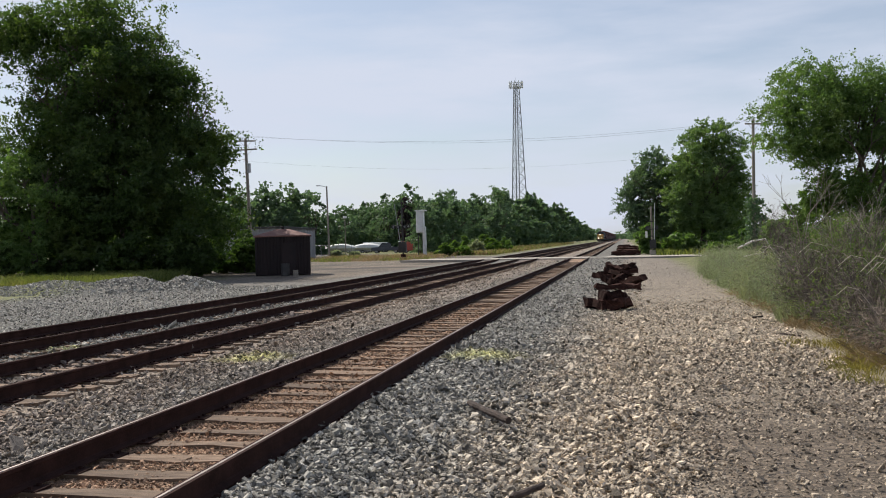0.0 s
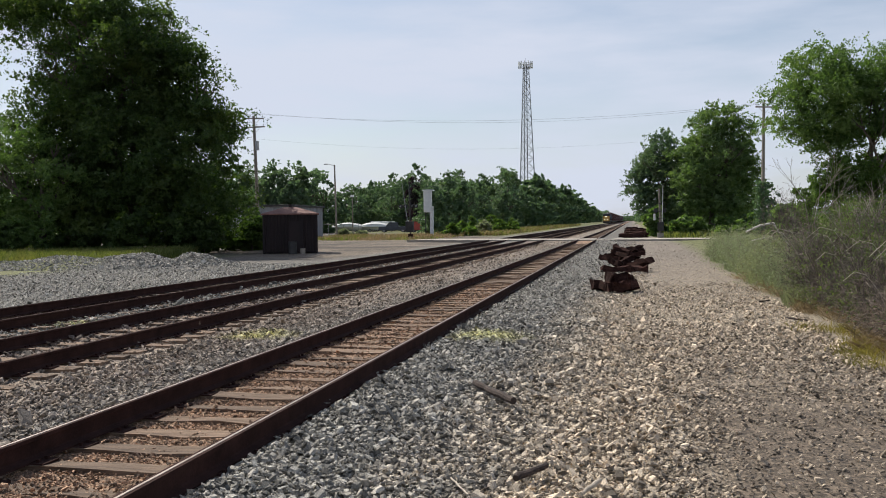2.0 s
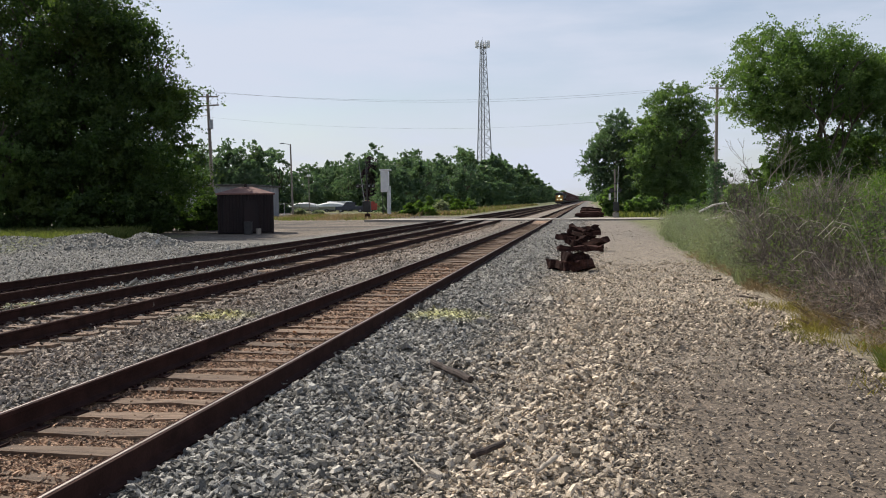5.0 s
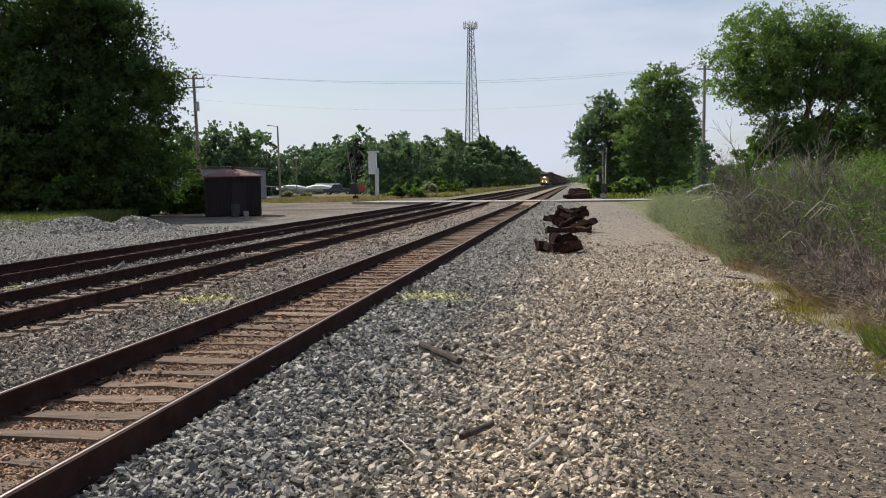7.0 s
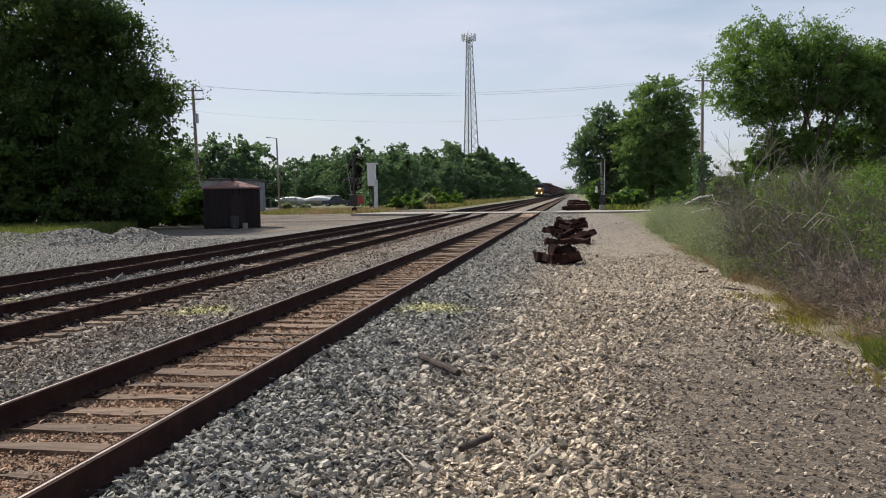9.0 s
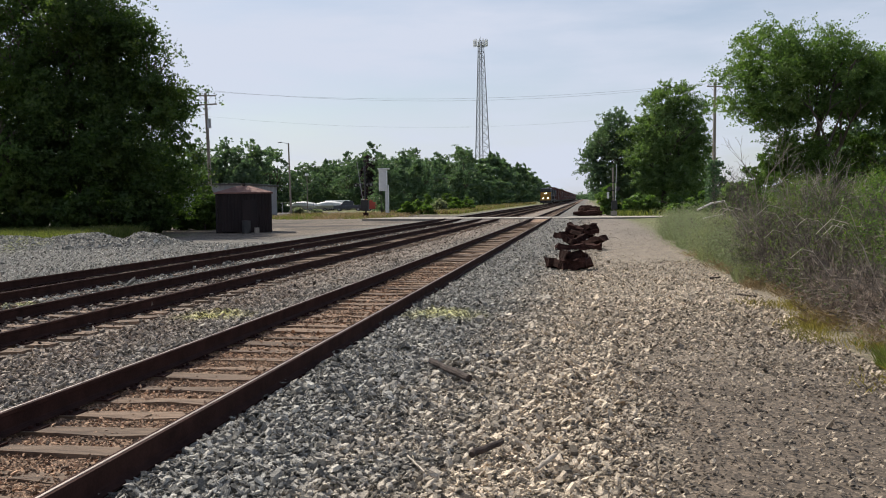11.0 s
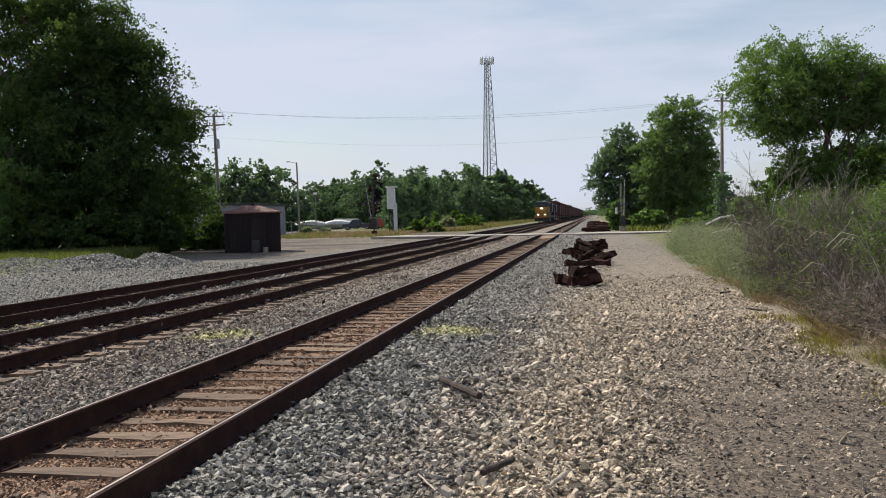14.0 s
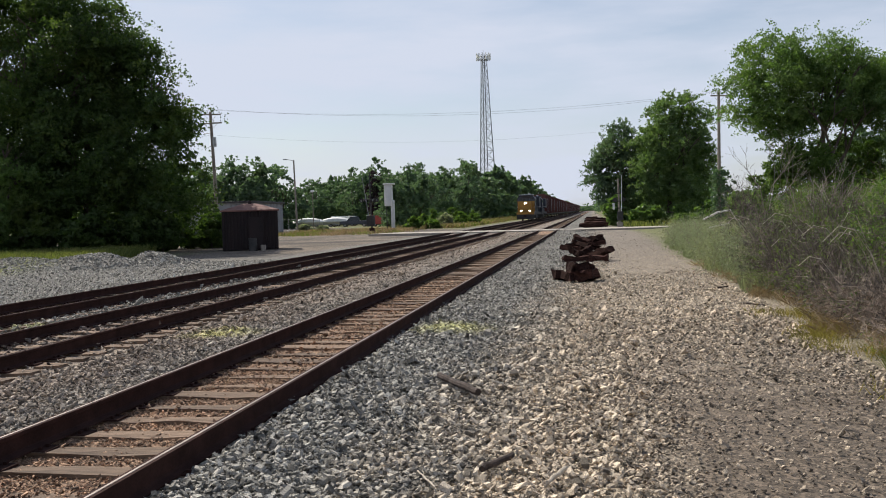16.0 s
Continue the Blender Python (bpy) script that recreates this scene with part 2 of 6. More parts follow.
SAGE = leaf_mat("sage_weeds", (0.17, 0.195, 0.125), (0.29, 0.315, 0.215), (0.29, 0.27, 0.15), (1.0, 1.1, 0.7))
OLIVE = leaf_mat("dull_olive_leaves", (0.085, 0.105, 0.045), (0.15, 0.175, 0.08), (0.14, 0.15, 0.065))
YELLOWG = leaf_mat("yellow_flowering_weed", (0.17, 0.155, 0.05), (0.30, 0.25, 0.08), (0.13, 0.14, 0.055), (1.1, 1.1, 0.6))
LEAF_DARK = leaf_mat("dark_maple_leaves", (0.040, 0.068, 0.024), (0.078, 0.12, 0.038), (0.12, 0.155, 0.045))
LEAF_MID = leaf_mat("cottonwood_leaves", (0.105, 0.16, 0.075), (0.175, 0.24, 0.11), (0.20, 0.265, 0.11))
LEAF_LIGHT = leaf_mat("locust_leaves", (0.085, 0.14, 0.05), (0.15, 0.22, 0.08), (0.18, 0.245, 0.085))
# paler and bluer than near leaves: distance haze put into the colour
LEAF_FAR = leaf_mat("haze_tinted_leaves", (0.08, 0.128, 0.086), (0.138, 0.192, 0.12), (0.155, 0.20, 0.105), (1.0, 1.22, 0.68))
LEAF_PLUM = leaf_mat("purple_leaves", (0.022, 0.018, 0.022), (0.045, 0.034, 0.040), (0.04, 0.045, 0.035), (1.0, 0.7, 0.8))
LEAF_BUSH = leaf_mat("bush_leaves", (0.065, 0.115, 0.03), (0.13, 0.19, 0.05), (0.12, 0.17, 0.06))
STEEL = surface("galvanised_steel", (0.30, 0.31, 0.32), (0.45, 0.46, 0.47), 0.5, 0.7, 2, 30, bump=0.05)
TOWERS = surface("weathered_tower_steel", (0.22, 0.23, 0.24), (0.33, 0.34, 0.35), 0.7, 0.3, 2, 30, bump=0.05)
BLACKM = surface("black_painted_metal", (0.02, 0.02, 0.022), (0.05, 0.048, 0.046), 0.6, 0.2, 3, 40, bump=0.1, dist=0.003)
WHITEP = surface("white_painted_metal", (0.66, 0.67, 0.66), (0.80, 0.80, 0.79), 0.5, 0.0, 2, 30, bump=0.05, rnd=0.1)
# rusted sheet near black: shade of the shed's front put into the colour
SHEDM = surface("shade_darkened_rusted_sheet", (0.010, 0.0055, 0.006), (0.022, 0.012, 0.0115), 0.85, 0.0, 1.2, 20, (2, 2, 0.5), 0.3, 0.006)
SHEDROOF = surface("faded_red_roof", (0.12, 0.052, 0.043), (0.20, 0.10, 0.08), 0.8, 0, 1.5, 25, bump=0.3, dist=0.01)
WALLG = surface("grey_sheet_wall", (0.22, 0.225, 0.235), (0.30, 0.305, 0.315), 0.7, 0.1, 0.6, 18, (1, 1, 0.3), 0.1)
CONCRETE = surface("road_concrete", (0.27, 0.24, 0.205), (0.37, 0.335, 0.29), 0.9, 0, 0.8, 25, bump=0.3, dist=0.01)
RUBBER = surface("black_rubber", (0.015, 0.015, 0.016), (0.035, 0.034, 0.033), 0.9, 0, 5, 40, bump=0.1)
CABLE = surface("dark_cable", (0.05, 0.05, 0.055), (0.09, 0.09, 0.095), 0.7, 0, 5, 40, bump=0)
YELLOWP = surface("yellow_locomotive_paint", (0.30, 0.15, 0.02), (0.40, 0.21, 0.03), 0.5, 0, 0.8, 12, bump=0.05)
BLUEP = surface("dark_blue_locomotive_paint", (0.018, 0.022, 0.035), (0.04, 0.045, 0.06), 0.55, 0, 0.8, 12, bump=0.05)
CARRED = surface("red_brown_freight_paint", (0.085, 0.03, 0.025), (0.15, 0.052, 0.042), 0.75, 0, 0.5, 8, (1, 1, 0.4), 0.15, 0.01, 0.22)
TRUCKP = surface("dark_blue_car_paint", (0.03, 0.035, 0.05), (0.05, 0.055, 0.07), 0.3, 0.2, 2, 30, bump=0)
REDP = surface("red_vehicle_paint", (0.33, 0.04, 0.03), (0.45, 0.07, 0.05), 0.4, 0, 2, 30, bump=0)
GLASS = surface("dark_vehicle_glass", (0.015, 0.018, 0.02), (0.03, 0.034, 0.036), 0.08, 0, 2, 30, bump=0)


def glowing(name, colour, strength):
    m, nt, b = start(name, 0.3)
    b.inputs["Base Color"].default_value = (0.9, 0.9, 0.85, 1)
    b.inputs["Emission Color"].default_value = (*colour, 1)
    b.inputs["Emission Strength"].default_value = strength
    return m


HEADLIGHT = glowing("lit_headlight", (1.0, 0.86, 0.6), 16.0)

# ---- mesh helpers ----


def smooth_mesh(me):
    me.polygons.foreach_set("use_smooth", [True] * len(me.polygons))


def as_mesh(name, bm, material):
    me = bpy.data.meshes.new(name)
    bm.to_mesh(me)
    bm.free()
    me.materials.append(material)
    return me


def part(name, bm, material, parent=None, label="", smooth=False):
    """Links a bmesh as one mesh object, under a thing or a part."""
    me = as_mesh(name, bm, material)
    if smooth:
        smooth_mesh(me)
    ob = new(name, me)
    ob.parent = parent
    return tagged(ob, label)


def arrays(name, verts, faces, material, parent=None, label=""):
    """Links numpy vertices (n, 3) and faces (m, k) as one mesh object."""
    me = bpy.data.meshes.new(name)
    verts, faces = np.asarray(verts, np.float32), np.asarray(faces, np.int32)
    m, k = faces.shape
    me.vertices.add(len(verts))
    me.vertices.foreach_set("co", verts.ravel())
    me.loops.add(m * k)
    me.loops.foreach_set("vertex_index", faces.ravel())
    me.polygons.add(m)
    me.polygons.foreach_set("loop_start", np.arange(0, m * k, k, dtype=np.int32))
    me.update(calc_edges=True)
    me.polygons.foreach_set("use_smooth", [False] * m)
    me.materials.append(material)
    ob = new(name, me)
    ob.parent = parent
    return tagged(ob, label)


def empty(name, m=None, **tags):
    ob = new(name)
    ob.empty_display_size = 0.2
    if m is not None:
        ob.matrix_basis = m
    return tagged(ob, **tags)


def box(bm, x, y, z, sx, sy, sz, m=None, bevel=0.0):
    """A box by its centre and size."""
    mm = Matrix.Translation((x, y, z)) @ (m or Matrix()) @ Matrix.Diagonal((sx, sy, sz, 1))
    vs = bmesh.ops.create_cube(bm, size=1, matrix=mm)["verts"]
    if bevel:
        es = {e for v in vs for e in v.link_edges}
        bmesh.ops.bevel(bm, geom=list(es), offset=bevel, segments=2, affect="EDGES", profile=0.6)
    return bm


def rod(bm, p, q, r0, r1=None, n=8, caps=True):
    """A tapered rod from p to q."""
    p, q = Vector(p), Vector(q)
    d = q - p
    m = Matrix.Translation((p + q) / 2) @ d.to_track_quat("Z", "Y").to_matrix().to_4x4()
    bmesh.ops.create_cone(bm, cap_ends=caps, segments=n, radius1=r0, radius2=r0 if r1 is None else r1, depth=d.length, matrix=m)
    return bm


def prism(bm, outline, y0, y1):
    """An outline of (x, z) carried along y."""
    a = [bm.verts.new((x, y0, z)) for x, z in outline]
    b = [bm.verts.new((x, y1, z)) for x, z in outline]
    n = len(a)
    for i in range(n):
        bm.faces.new((a[i], a[(i + 1) % n], b[(i + 1) % n], b[i]))
    bm.faces.new(a[::-1])
    bm.faces.new(b)
    bmesh.ops.recalc_face_normals(bm, faces=bm.faces)
    return bm


def B():
    return bmesh.new()


def corrugated(bm, length, height, pitch=0.2, deep=0.05, thick=0.05):
    """An upright ribbed sheet along x, its ribs towards -y."""
    n = int(length / pitch)
    front = []
    for k in range(n):
        x = -length / 2 + k * length / n
        s = length / n
        front += [(x, 0), (x + 0.55 * s, 0), (x + 0.65 * s, -deep), (x + 0.9 * s, -deep)]
    front += [(length / 2, 0), (length / 2, thick), (-length / 2, thick)]
    low = [bm.verts.new((x, y, 0)) for x, y in front]
    top = [bm.verts.new((x, y, height)) for x, y in front]
    for i in range(len(low)):
        j = (i + 1) % len(low)
        bm.faces.new((low[i], low[j], top[j], top[i]))
    bm.faces.new(low[::-1])
    bm.faces.new(top)
    bmesh.ops.recalc_face_normals(bm, faces=bm.faces)
    return bm


def tube(bm, pts, radii, n=8):
    """One closed skin round a crooked line."""
    rows = []
    for i, p in enumerate(pts):
        d = (pts[min(i + 1, len(pts) - 1)] - pts[max(i - 1, 0)]).normalized()
        u = d.orthogonal().normalized()
        w = d.cross(u)
        rows.append([bm.verts.new(p + (u * math.cos(6.2832 * k / n) + w * math.sin(6.2832 * k / n)) * radii[i]) for k in range(n)])
    for a, b in zip(rows, rows[1:]):
        for k in range(n):
            bm.faces.new((a[k], a[(k + 1) % n], b[(k + 1) % n], b[k]))
    bm.faces.new(rows[0][::-1])
    bm.faces.new(rows[-1])
    bmesh.ops.recalc_face_normals(bm, faces=bm.faces)
    return bm


RNG = np.random.default_rng(7)


def rand_rot(n, rng):
    q = rng.normal(size=(n, 4))
    q /= np.linalg.norm(q, axis=1)[:, None]
    w, x, y, z = q.T
    return np.stack([1 - 2 * (y * y + z * z), 2 * (x * y - z * w), 2 * (x * z + y * w), 2 * (x * y + z * w), 1 - 2 * (x * x + z * z), 2 * (y * z - x * w),
                     2 * (x * z - y * w), 2 * (y * z + x * w), 1 - 2 * (x * x + y * y)], 1).reshape(n, 3, 3)


def tri_leaves(centres, size, rng, aspect=0.75):
    """A three-cornered leaf at each centre, turned at random."""
    n = len(centres)
    R = rand_rot(n, rng)
    s = size * rng.uniform(0.6, 1.4, n)[:, None]
    a, b = R[:, :, 0] * s, R[:, :, 1] * s * aspect
    v = np.stack([centres + a, centres - a * 0.6 + b, centres - a * 0.6 - b], 1).reshape(-1, 3)
    return v, np.arange(3 * n).reshape(-1, 3)


def leaves(centres, size, rng, aspect=0.6):
    """A bent four-cornered leaf at each centre, turned at random."""
    n = len(centres)
    R = rand_rot(n, rng)
    s = size * rng.uniform(0.6, 1.35, n)[:, None]
    a, b, c = R[:, :, 0] * s, R[:, :, 1] * s * aspect, R[:, :, 2] * s * 0.18
    v = np.stack([centres - a, centres - b + c, centres + a, centres + b + c], 1).reshape(-1, 3)
    f = np.arange(4 * n).reshape(-1, 4)
    return v, f


def crown_points(blobs, n, rng, clump=0.0, shell=0.55, per=60):
    """Points in the outer shells of ellipsoids (x, y, z, rx, ry, rz), gathered in clumps."""
    bl = np.array(blobs, float)
    w = bl[:, 3] * bl[:, 5]
    def shellpts(k):
        i = rng.choice(len(bl), k, p=w / w.sum())
        d = rng.normal(size=(k, 3))
        d /= np.linalg.norm(d, axis=1)[:, None]
        r = rng.uniform(shell ** 3, 1, k) ** (1 / 3)
        return bl[i, :3] + d * bl[i, 3:] * r[:, None], d
    if not clump:
        return shellpts(n)[0]
    k = max(n // per, 1)
    c, d = shellpts(k)
    j = rng.integers(0, k, n)
    d = rng.normal(size=(n, 3))
    d /= np.linalg.norm(d, axis=1)[:, None]
    off = d * (rng.uniform(0, 1, n) ** 0.5)[:, None] * clump * 1.75 * np.array([1, 1, 0.5]) * rng.uniform(0.5, 1.2, k)[j][:, None]
    return c[j] + off


def spray_points(blobs, n, rng, bough, sprays=14, each=26, shell=0.5, droop=0.25):
    """Points of leaves on many short drooping sprays, gathered in boughs over ellipsoids (x, y, z, rx, ry, rz)."""
    bl = np.array(blobs, float)
    w = bl[:, 3] * bl[:, 5]
    k = max(n // (sprays * each), 3)
    i = rng.choice(len(bl), k, p=w / w.sum())
    d = rng.normal(size=(k, 3))
    d /= np.linalg.norm(d, axis=1)[:, None]
    c = bl[i, :3] + d * bl[i, 3:] * (rng.uniform(shell ** 3, 1.05, k) ** (1 / 3))[:, None]
    big = bough * rng.uniform(0.55, 1.25, k)
    j = np.repeat(np.arange(k), sprays)
    m = len(j)
    root = c[j] + rng.normal(size=(m, 3)) * np.array([0.54, 0.54, 0.34]) * big[j][:, None]
    run = d[j] * 0.7 + rng.normal(0, 0.55, (m, 3)) - np.array([0, 0, droop])
    run *= (big[j] * rng.uniform(0.4, 0.95, m) / np.linalg.norm(run, axis=1))[:, None]
    q = np.repeat(np.arange(m), each)
    u = rng.uniform(-0.25, 0.75, len(q))[:, None]
    thick = (0.11 * big[j][q])[:, None] * np.array([1, 1, 0.7])
    return root[q] + run[q] * u + rng.normal(size=(len(q), 3)) * thick


# ---- ground ----


def ground_z(x, y):
    """Height of the ground: level, a little lower on the road right of the tracks, with shallow humps."""
    x, y = np.asarray(x, float), np.asarray(y, float)
    z = np.full(np.broadcast(x, y).shape, -0.225)
    t = np.clip((x + 2.2) / 1.6, 0, 1)
    z = z - 0.03 * t * t * (3 - 2 * t)
    z = z + 0.055 * np.clip((x + 2.86) / 0.12, 0, 1) * np.clip((-0.9 - x) / 1.1, 0, 1)
    z = z + 0.018 * np.sin(x * 1.7 + 0.6 * np.sin(y * 0.7)) * np.clip((x + 2.5) / 2, 0, 1) * np.cos(y * 0.9)
    z = z + 0.215 * np.exp(-((y - 77) / 4.5) ** 2) * np.clip((x + 14) / 3, 0, 1)
    rise = np.clip((x - 3.2) / 6, 0, 1)
    return z + 0.25 * rise * rise


def build_ground():
    xs = np.concatenate([-np.geomspace(3000, 20, 26), np.arange(-19, 8.01, 0.25), np.geomspace(9, 3000, 28)])
    ys = np.concatenate([-np.geomspace(3000, 6, 14), np.arange(-5, 26, 0.3), np.geomspace(26.5, 3500, 60)])
    gx, gy = np.meshgrid(xs, ys)
    gz = ground_z(gx, gy)
    nx = len(xs)
    i = np.arange((len(ys) - 1) * nx).reshape(len(ys) - 1, nx)[:, :-1].ravel()
    ob = arrays("ground", np.stack([gx.ravel(), gy.ravel(), gz.ravel()], 1), np.stack([i, i + 1, i + 1 + nx, i + nx], 1), GROUND)
    smooth_mesh(ob.data)
    return tagged(ob, "grey ballast, tan gravel road, dirt lot and grass", "ground", kind="structure")


build_ground()


def wheel_worn(x, y):
    """How bare of stones the road is: 1 on the worn dirt, 0 on full gravel."""
    w = 0.25 * np.sin(x * 5.1 + y * 1.7) + 0.2 * np.sin(y * 4.3 - x * 2.2) + 0.15 * np.sin(x * 11 + y * 7)
    a = np.clip((x + 0.35 * w - 0.02 * y) / 0.75, 0, 1)
    b = np.clip((13.6 - y - 1.6 * w) / 5.5, 0, 1)
    c = np.clip((3.1 - x + 0.4 * w) / 0.8, 0, 1) * 0.4 + 0.6
    dusty = np.clip((y - 20 + 3 * w) / 10, 0, 1) * np.clip((x - 0.1 + 0.5 * w) / 0.7, 0, 1)
    return np.maximum(a * b * c, dusty)


def stones(name, label, regions, material=None, category="gravel"):
    """Loose stones as one sheet of small pieces, half sunk; regions: x0, x1, y0, y1, stones a square metre, size."""
    V, F, base = [], [], 0
    cube = np.array([[-1, -1, -1], [1, -1, -1], [1, 1, -1], [-1, 1, -1], [-0.8, -0.9, 1], [0.8, -0.7, 1], [0.9, 0.8, 1], [-0.7, 0.8, 1]], float)
    full = np.array([[4, 5, 6], [4, 6, 7], [0, 1, 5], [0, 5, 4], [1, 2, 6], [1, 6, 5], [2, 3, 7], [2, 7, 6], [3, 0, 4], [3, 4, 7]])
    tent = np.array([[0, 1, 5], [1, 2, 5], [2, 3, 5], [3, 0, 5]])
    for x0, x1, y0, y1, dens, size in regions:
        n = int((x1 - x0) * (y1 - y0) * dens)
        x, y = RNG.uniform(x0, x1, n), RNG.uniform(y0, y1, n)
        bare = wheel_worn(x, y)
        keep = RNG.uniform(0, 1, n) > bare * 0.81
        x, y, bare, n = x[keep], y[keep], bare[keep], int(keep.sum())
        s = (1 - 0.3 * bare) * size * RNG.lognormal(0, 0.36, n) * 0.5
        shape = cube[None] * RNG.uniform(0.42, 1.05, (n, 8, 1)) * np.stack([RNG.uniform(0.85, 1.4, n), RNG.uniform(0.7, 1.15, n), RNG.uniform(0.28, 0.58, n)], 1)[:, None]
        a, tilt = RNG.uniform(0, 6.28, n), RNG.normal(0, 0.42, (n, 2))
        shape[:, :, 2] += shape[:, :, 0] * tilt[:, :1] + shape[:, :, 1] * tilt[:, 1:]
        ca, sa = np.cos(a)[:, None], np.sin(a)[:, None]
        v = np.stack([shape[:, :, 0] * ca - shape[:, :, 1] * sa, shape[:, :, 0] * sa + shape[:, :, 1] * ca, shape[:, :, 2]], 2) * s[:, None, None]
        v += np.stack([x, y, ground_z(x, y) + s * RNG.uniform(-0.1, 1.7, n)], 1)[:, None]
        V.append(v.reshape(-1, 3))
        F.append(((full if y0 < 16 else tent)[None] + (np.arange(n) * 8)[:, None, None]).reshape(-1, 3) + base)
        base += n * 8
    return tagged(arrays(name, np.concatenate(V), np.concatenate(F), material or STONE), label, category, kind="stuff")


# ---- tracks ----
TRACK_END = 1500.0


def rail_outline(top):
    """Half-rounded head, thin web and flat foot, height 0.18."""
    if top:
        return [(-0.010, -0.0035), (-0.009, 0.0), (0.009, 0.0), (0.010, -0.0035)]
    return [(-0.036, -0.004), (0.036, -0.004), (0.036, -0.034), (0.012, -0.046), (0.010, -0.145), (0.028, -0.158), (0.076, -0.168), (0.076, -0.182),
            (-0.076, -0.182), (-0.076, -0.168), (-0.028, -0.158), (-0.010, -0.145), (-0.012, -0.046), (-0.036, -0.034)]


def tie_mesh(seed, length=2.6):
    r = random.Random(seed)
    bm = B()
    box(bm, 0, 0, 0, length, 0.225, 0.17)
    bmesh.ops.subdivide_edges(bm, edges=[e for e in bm.edges if e.calc_length() > 1], cuts=5)
    for v in bm.verts:
        v.co += Vector((r.uniform(-0.03, 0.03), r.uniform(-0.022, 0.022), r.uniform(-0.016, 0.008)))
    return as_mesh("tie", bm, TIE)


TIES = [tie_mesh(i) for i in range(6)]


def plate_mesh():
    bm = B()
    box(bm, 0, 0, 0, 0.36, 0.19, 0.018)
    for sx in (-0.11, 0.11):
        for sy in (-0.05, 0.05):
            box(bm, sx, sy, 0.018, 0.028, 0.028, 0.03)
    return as_mesh("tie_plate", bm, RUST)


PLATE = plate_mesh()


def track(x, label, near, count, phase, bright=True, lift=0.0):
    t = empty("railway_track", pose(x, 0, 0), label=label, category="railway track", group="parallel railway tracks")
    for s in (-1, 1):
        body = part("rail", prism(B(), rail_outline(False), -30, TRACK_END), RUST, t, "dark rusty steel rail")
        body.location.x = s * GAUGE
        if bright:
            part("rail_head", prism(B(), rail_outline(True), -30, TRACK_END), RAILTOP, body, "narrow worn running band")
        else:
            part("rail_head", prism(B(), rail_outline(True), -30, TRACK_END), DULLTOP, body, "dull rusty running band")
    r = random.Random(int(-x * 10))
    for i in range(count):
        y = near + phase + i * 0.533
        ob = new("tie", TIES[r.randrange(6)])
        ob.parent = t
        ob.matrix_basis = pose(r.uniform(-0.06, 0.06), y + r.uniform(-0.03, 0.03), -0.281 + lift + r.uniform(-0.014, 0.008), 0, r.uniform(-0.5, 0.5), r.uniform(-1.2, 1.2))
        if 2.0 < y < 20.0:
            for s in (-1, 1):
                p = new("tie_plate", PLATE)
                p.parent = ob
                p.matrix_basis = pose(s * GAUGE - ob.location.x, 0, 0.089)
    # the far ties, joined
    cube = np.array([[-1, -1, -1], [1, -1, -1], [1, 1, -1], [-1, 1, -1], [-1, -1, 1], [1, -1, 1], [1, 1, 1], [-1, 1, 1]], float) * (1.3, 0.11, 0.085)
    quad = np.array([[0, 3, 2, 1], [4, 5, 6, 7], [0, 1, 5, 4], [1, 2, 6, 5], [2, 3, 7, 6], [3, 0, 4, 7]])
    n = 500
    yy = near + phase + (count + np.arange(n)) * 0.533
    v = cube[None] + np.stack([RNG.uniform(-0.06, 0.06, n), yy, np.full(n, -0.285)], 1)[:, None]
    far = arrays("far_ties", v.reshape(-1, 3), (quad[None] + (np.arange(n) * 8)[:, None, None]).reshape(-1, 4), TIE, t, "weathered wooden ties further along")
    tagged(far, kind="stuff")
    return t


def build_tracks():
    track(TRACK_X[0], "rusty railway track on brown weathered wooden ties", -11.73, 138, 0.0)
    track(TRACK_X[1], "rusty railway track in grey stone ballast", -8.0, 120, 0.2, False, 0.012)
    track(TRACK_X[2], "far rusty railway track low in grey ballast", -6.0, 104, 0.1, False)


build_tracks()


def strip(bm, line, width, z0, z1):
    """A flat band of a given width along a line of (x, y), with thickness."""
    pts = [Vector((x, y)) for x, y in line]
    rows = []
    for i, p in enumerate(pts):
        d = (pts[min(i + 1, len(pts) - 1)] - pts[max(i - 1, 0)]).normalized()
        nrm = Vector((-d.y, d.x)) * width / 2
        rows.append([bm.verts.new((*(p + nrm), z1)), bm.verts.new((*(p - nrm), z1)), bm.verts.new((*(p - nrm), z0)), bm.verts.new((*(p + nrm), z0))])
    for a, b in zip(rows, rows[1:]):
        for k in range(4):
            bm.faces.new((a[k], a[(k + 1) % 4], b[(k + 1) % 4], b[k]))
    bm.faces.new(rows[0][::-1])
    bm.faces.new(rows[-1])
    bmesh.ops.recalc_face_normals(bm, faces=bm.faces)
    return bm


ROAD_LINE = ((40, 78), (14, 77), (4, 76.5), (-2, 76.5), (-8, 77), (-14, 78.5), (-19, 81))


def build_crossing():
    rd = part("road", strip(B(), ROAD_LINE, 5.2, -0.4, -0.012), CONCRETE)
    tagged(rd, "pale dusty road across the railway tracks", "road", kind="structure")


build_crossing()

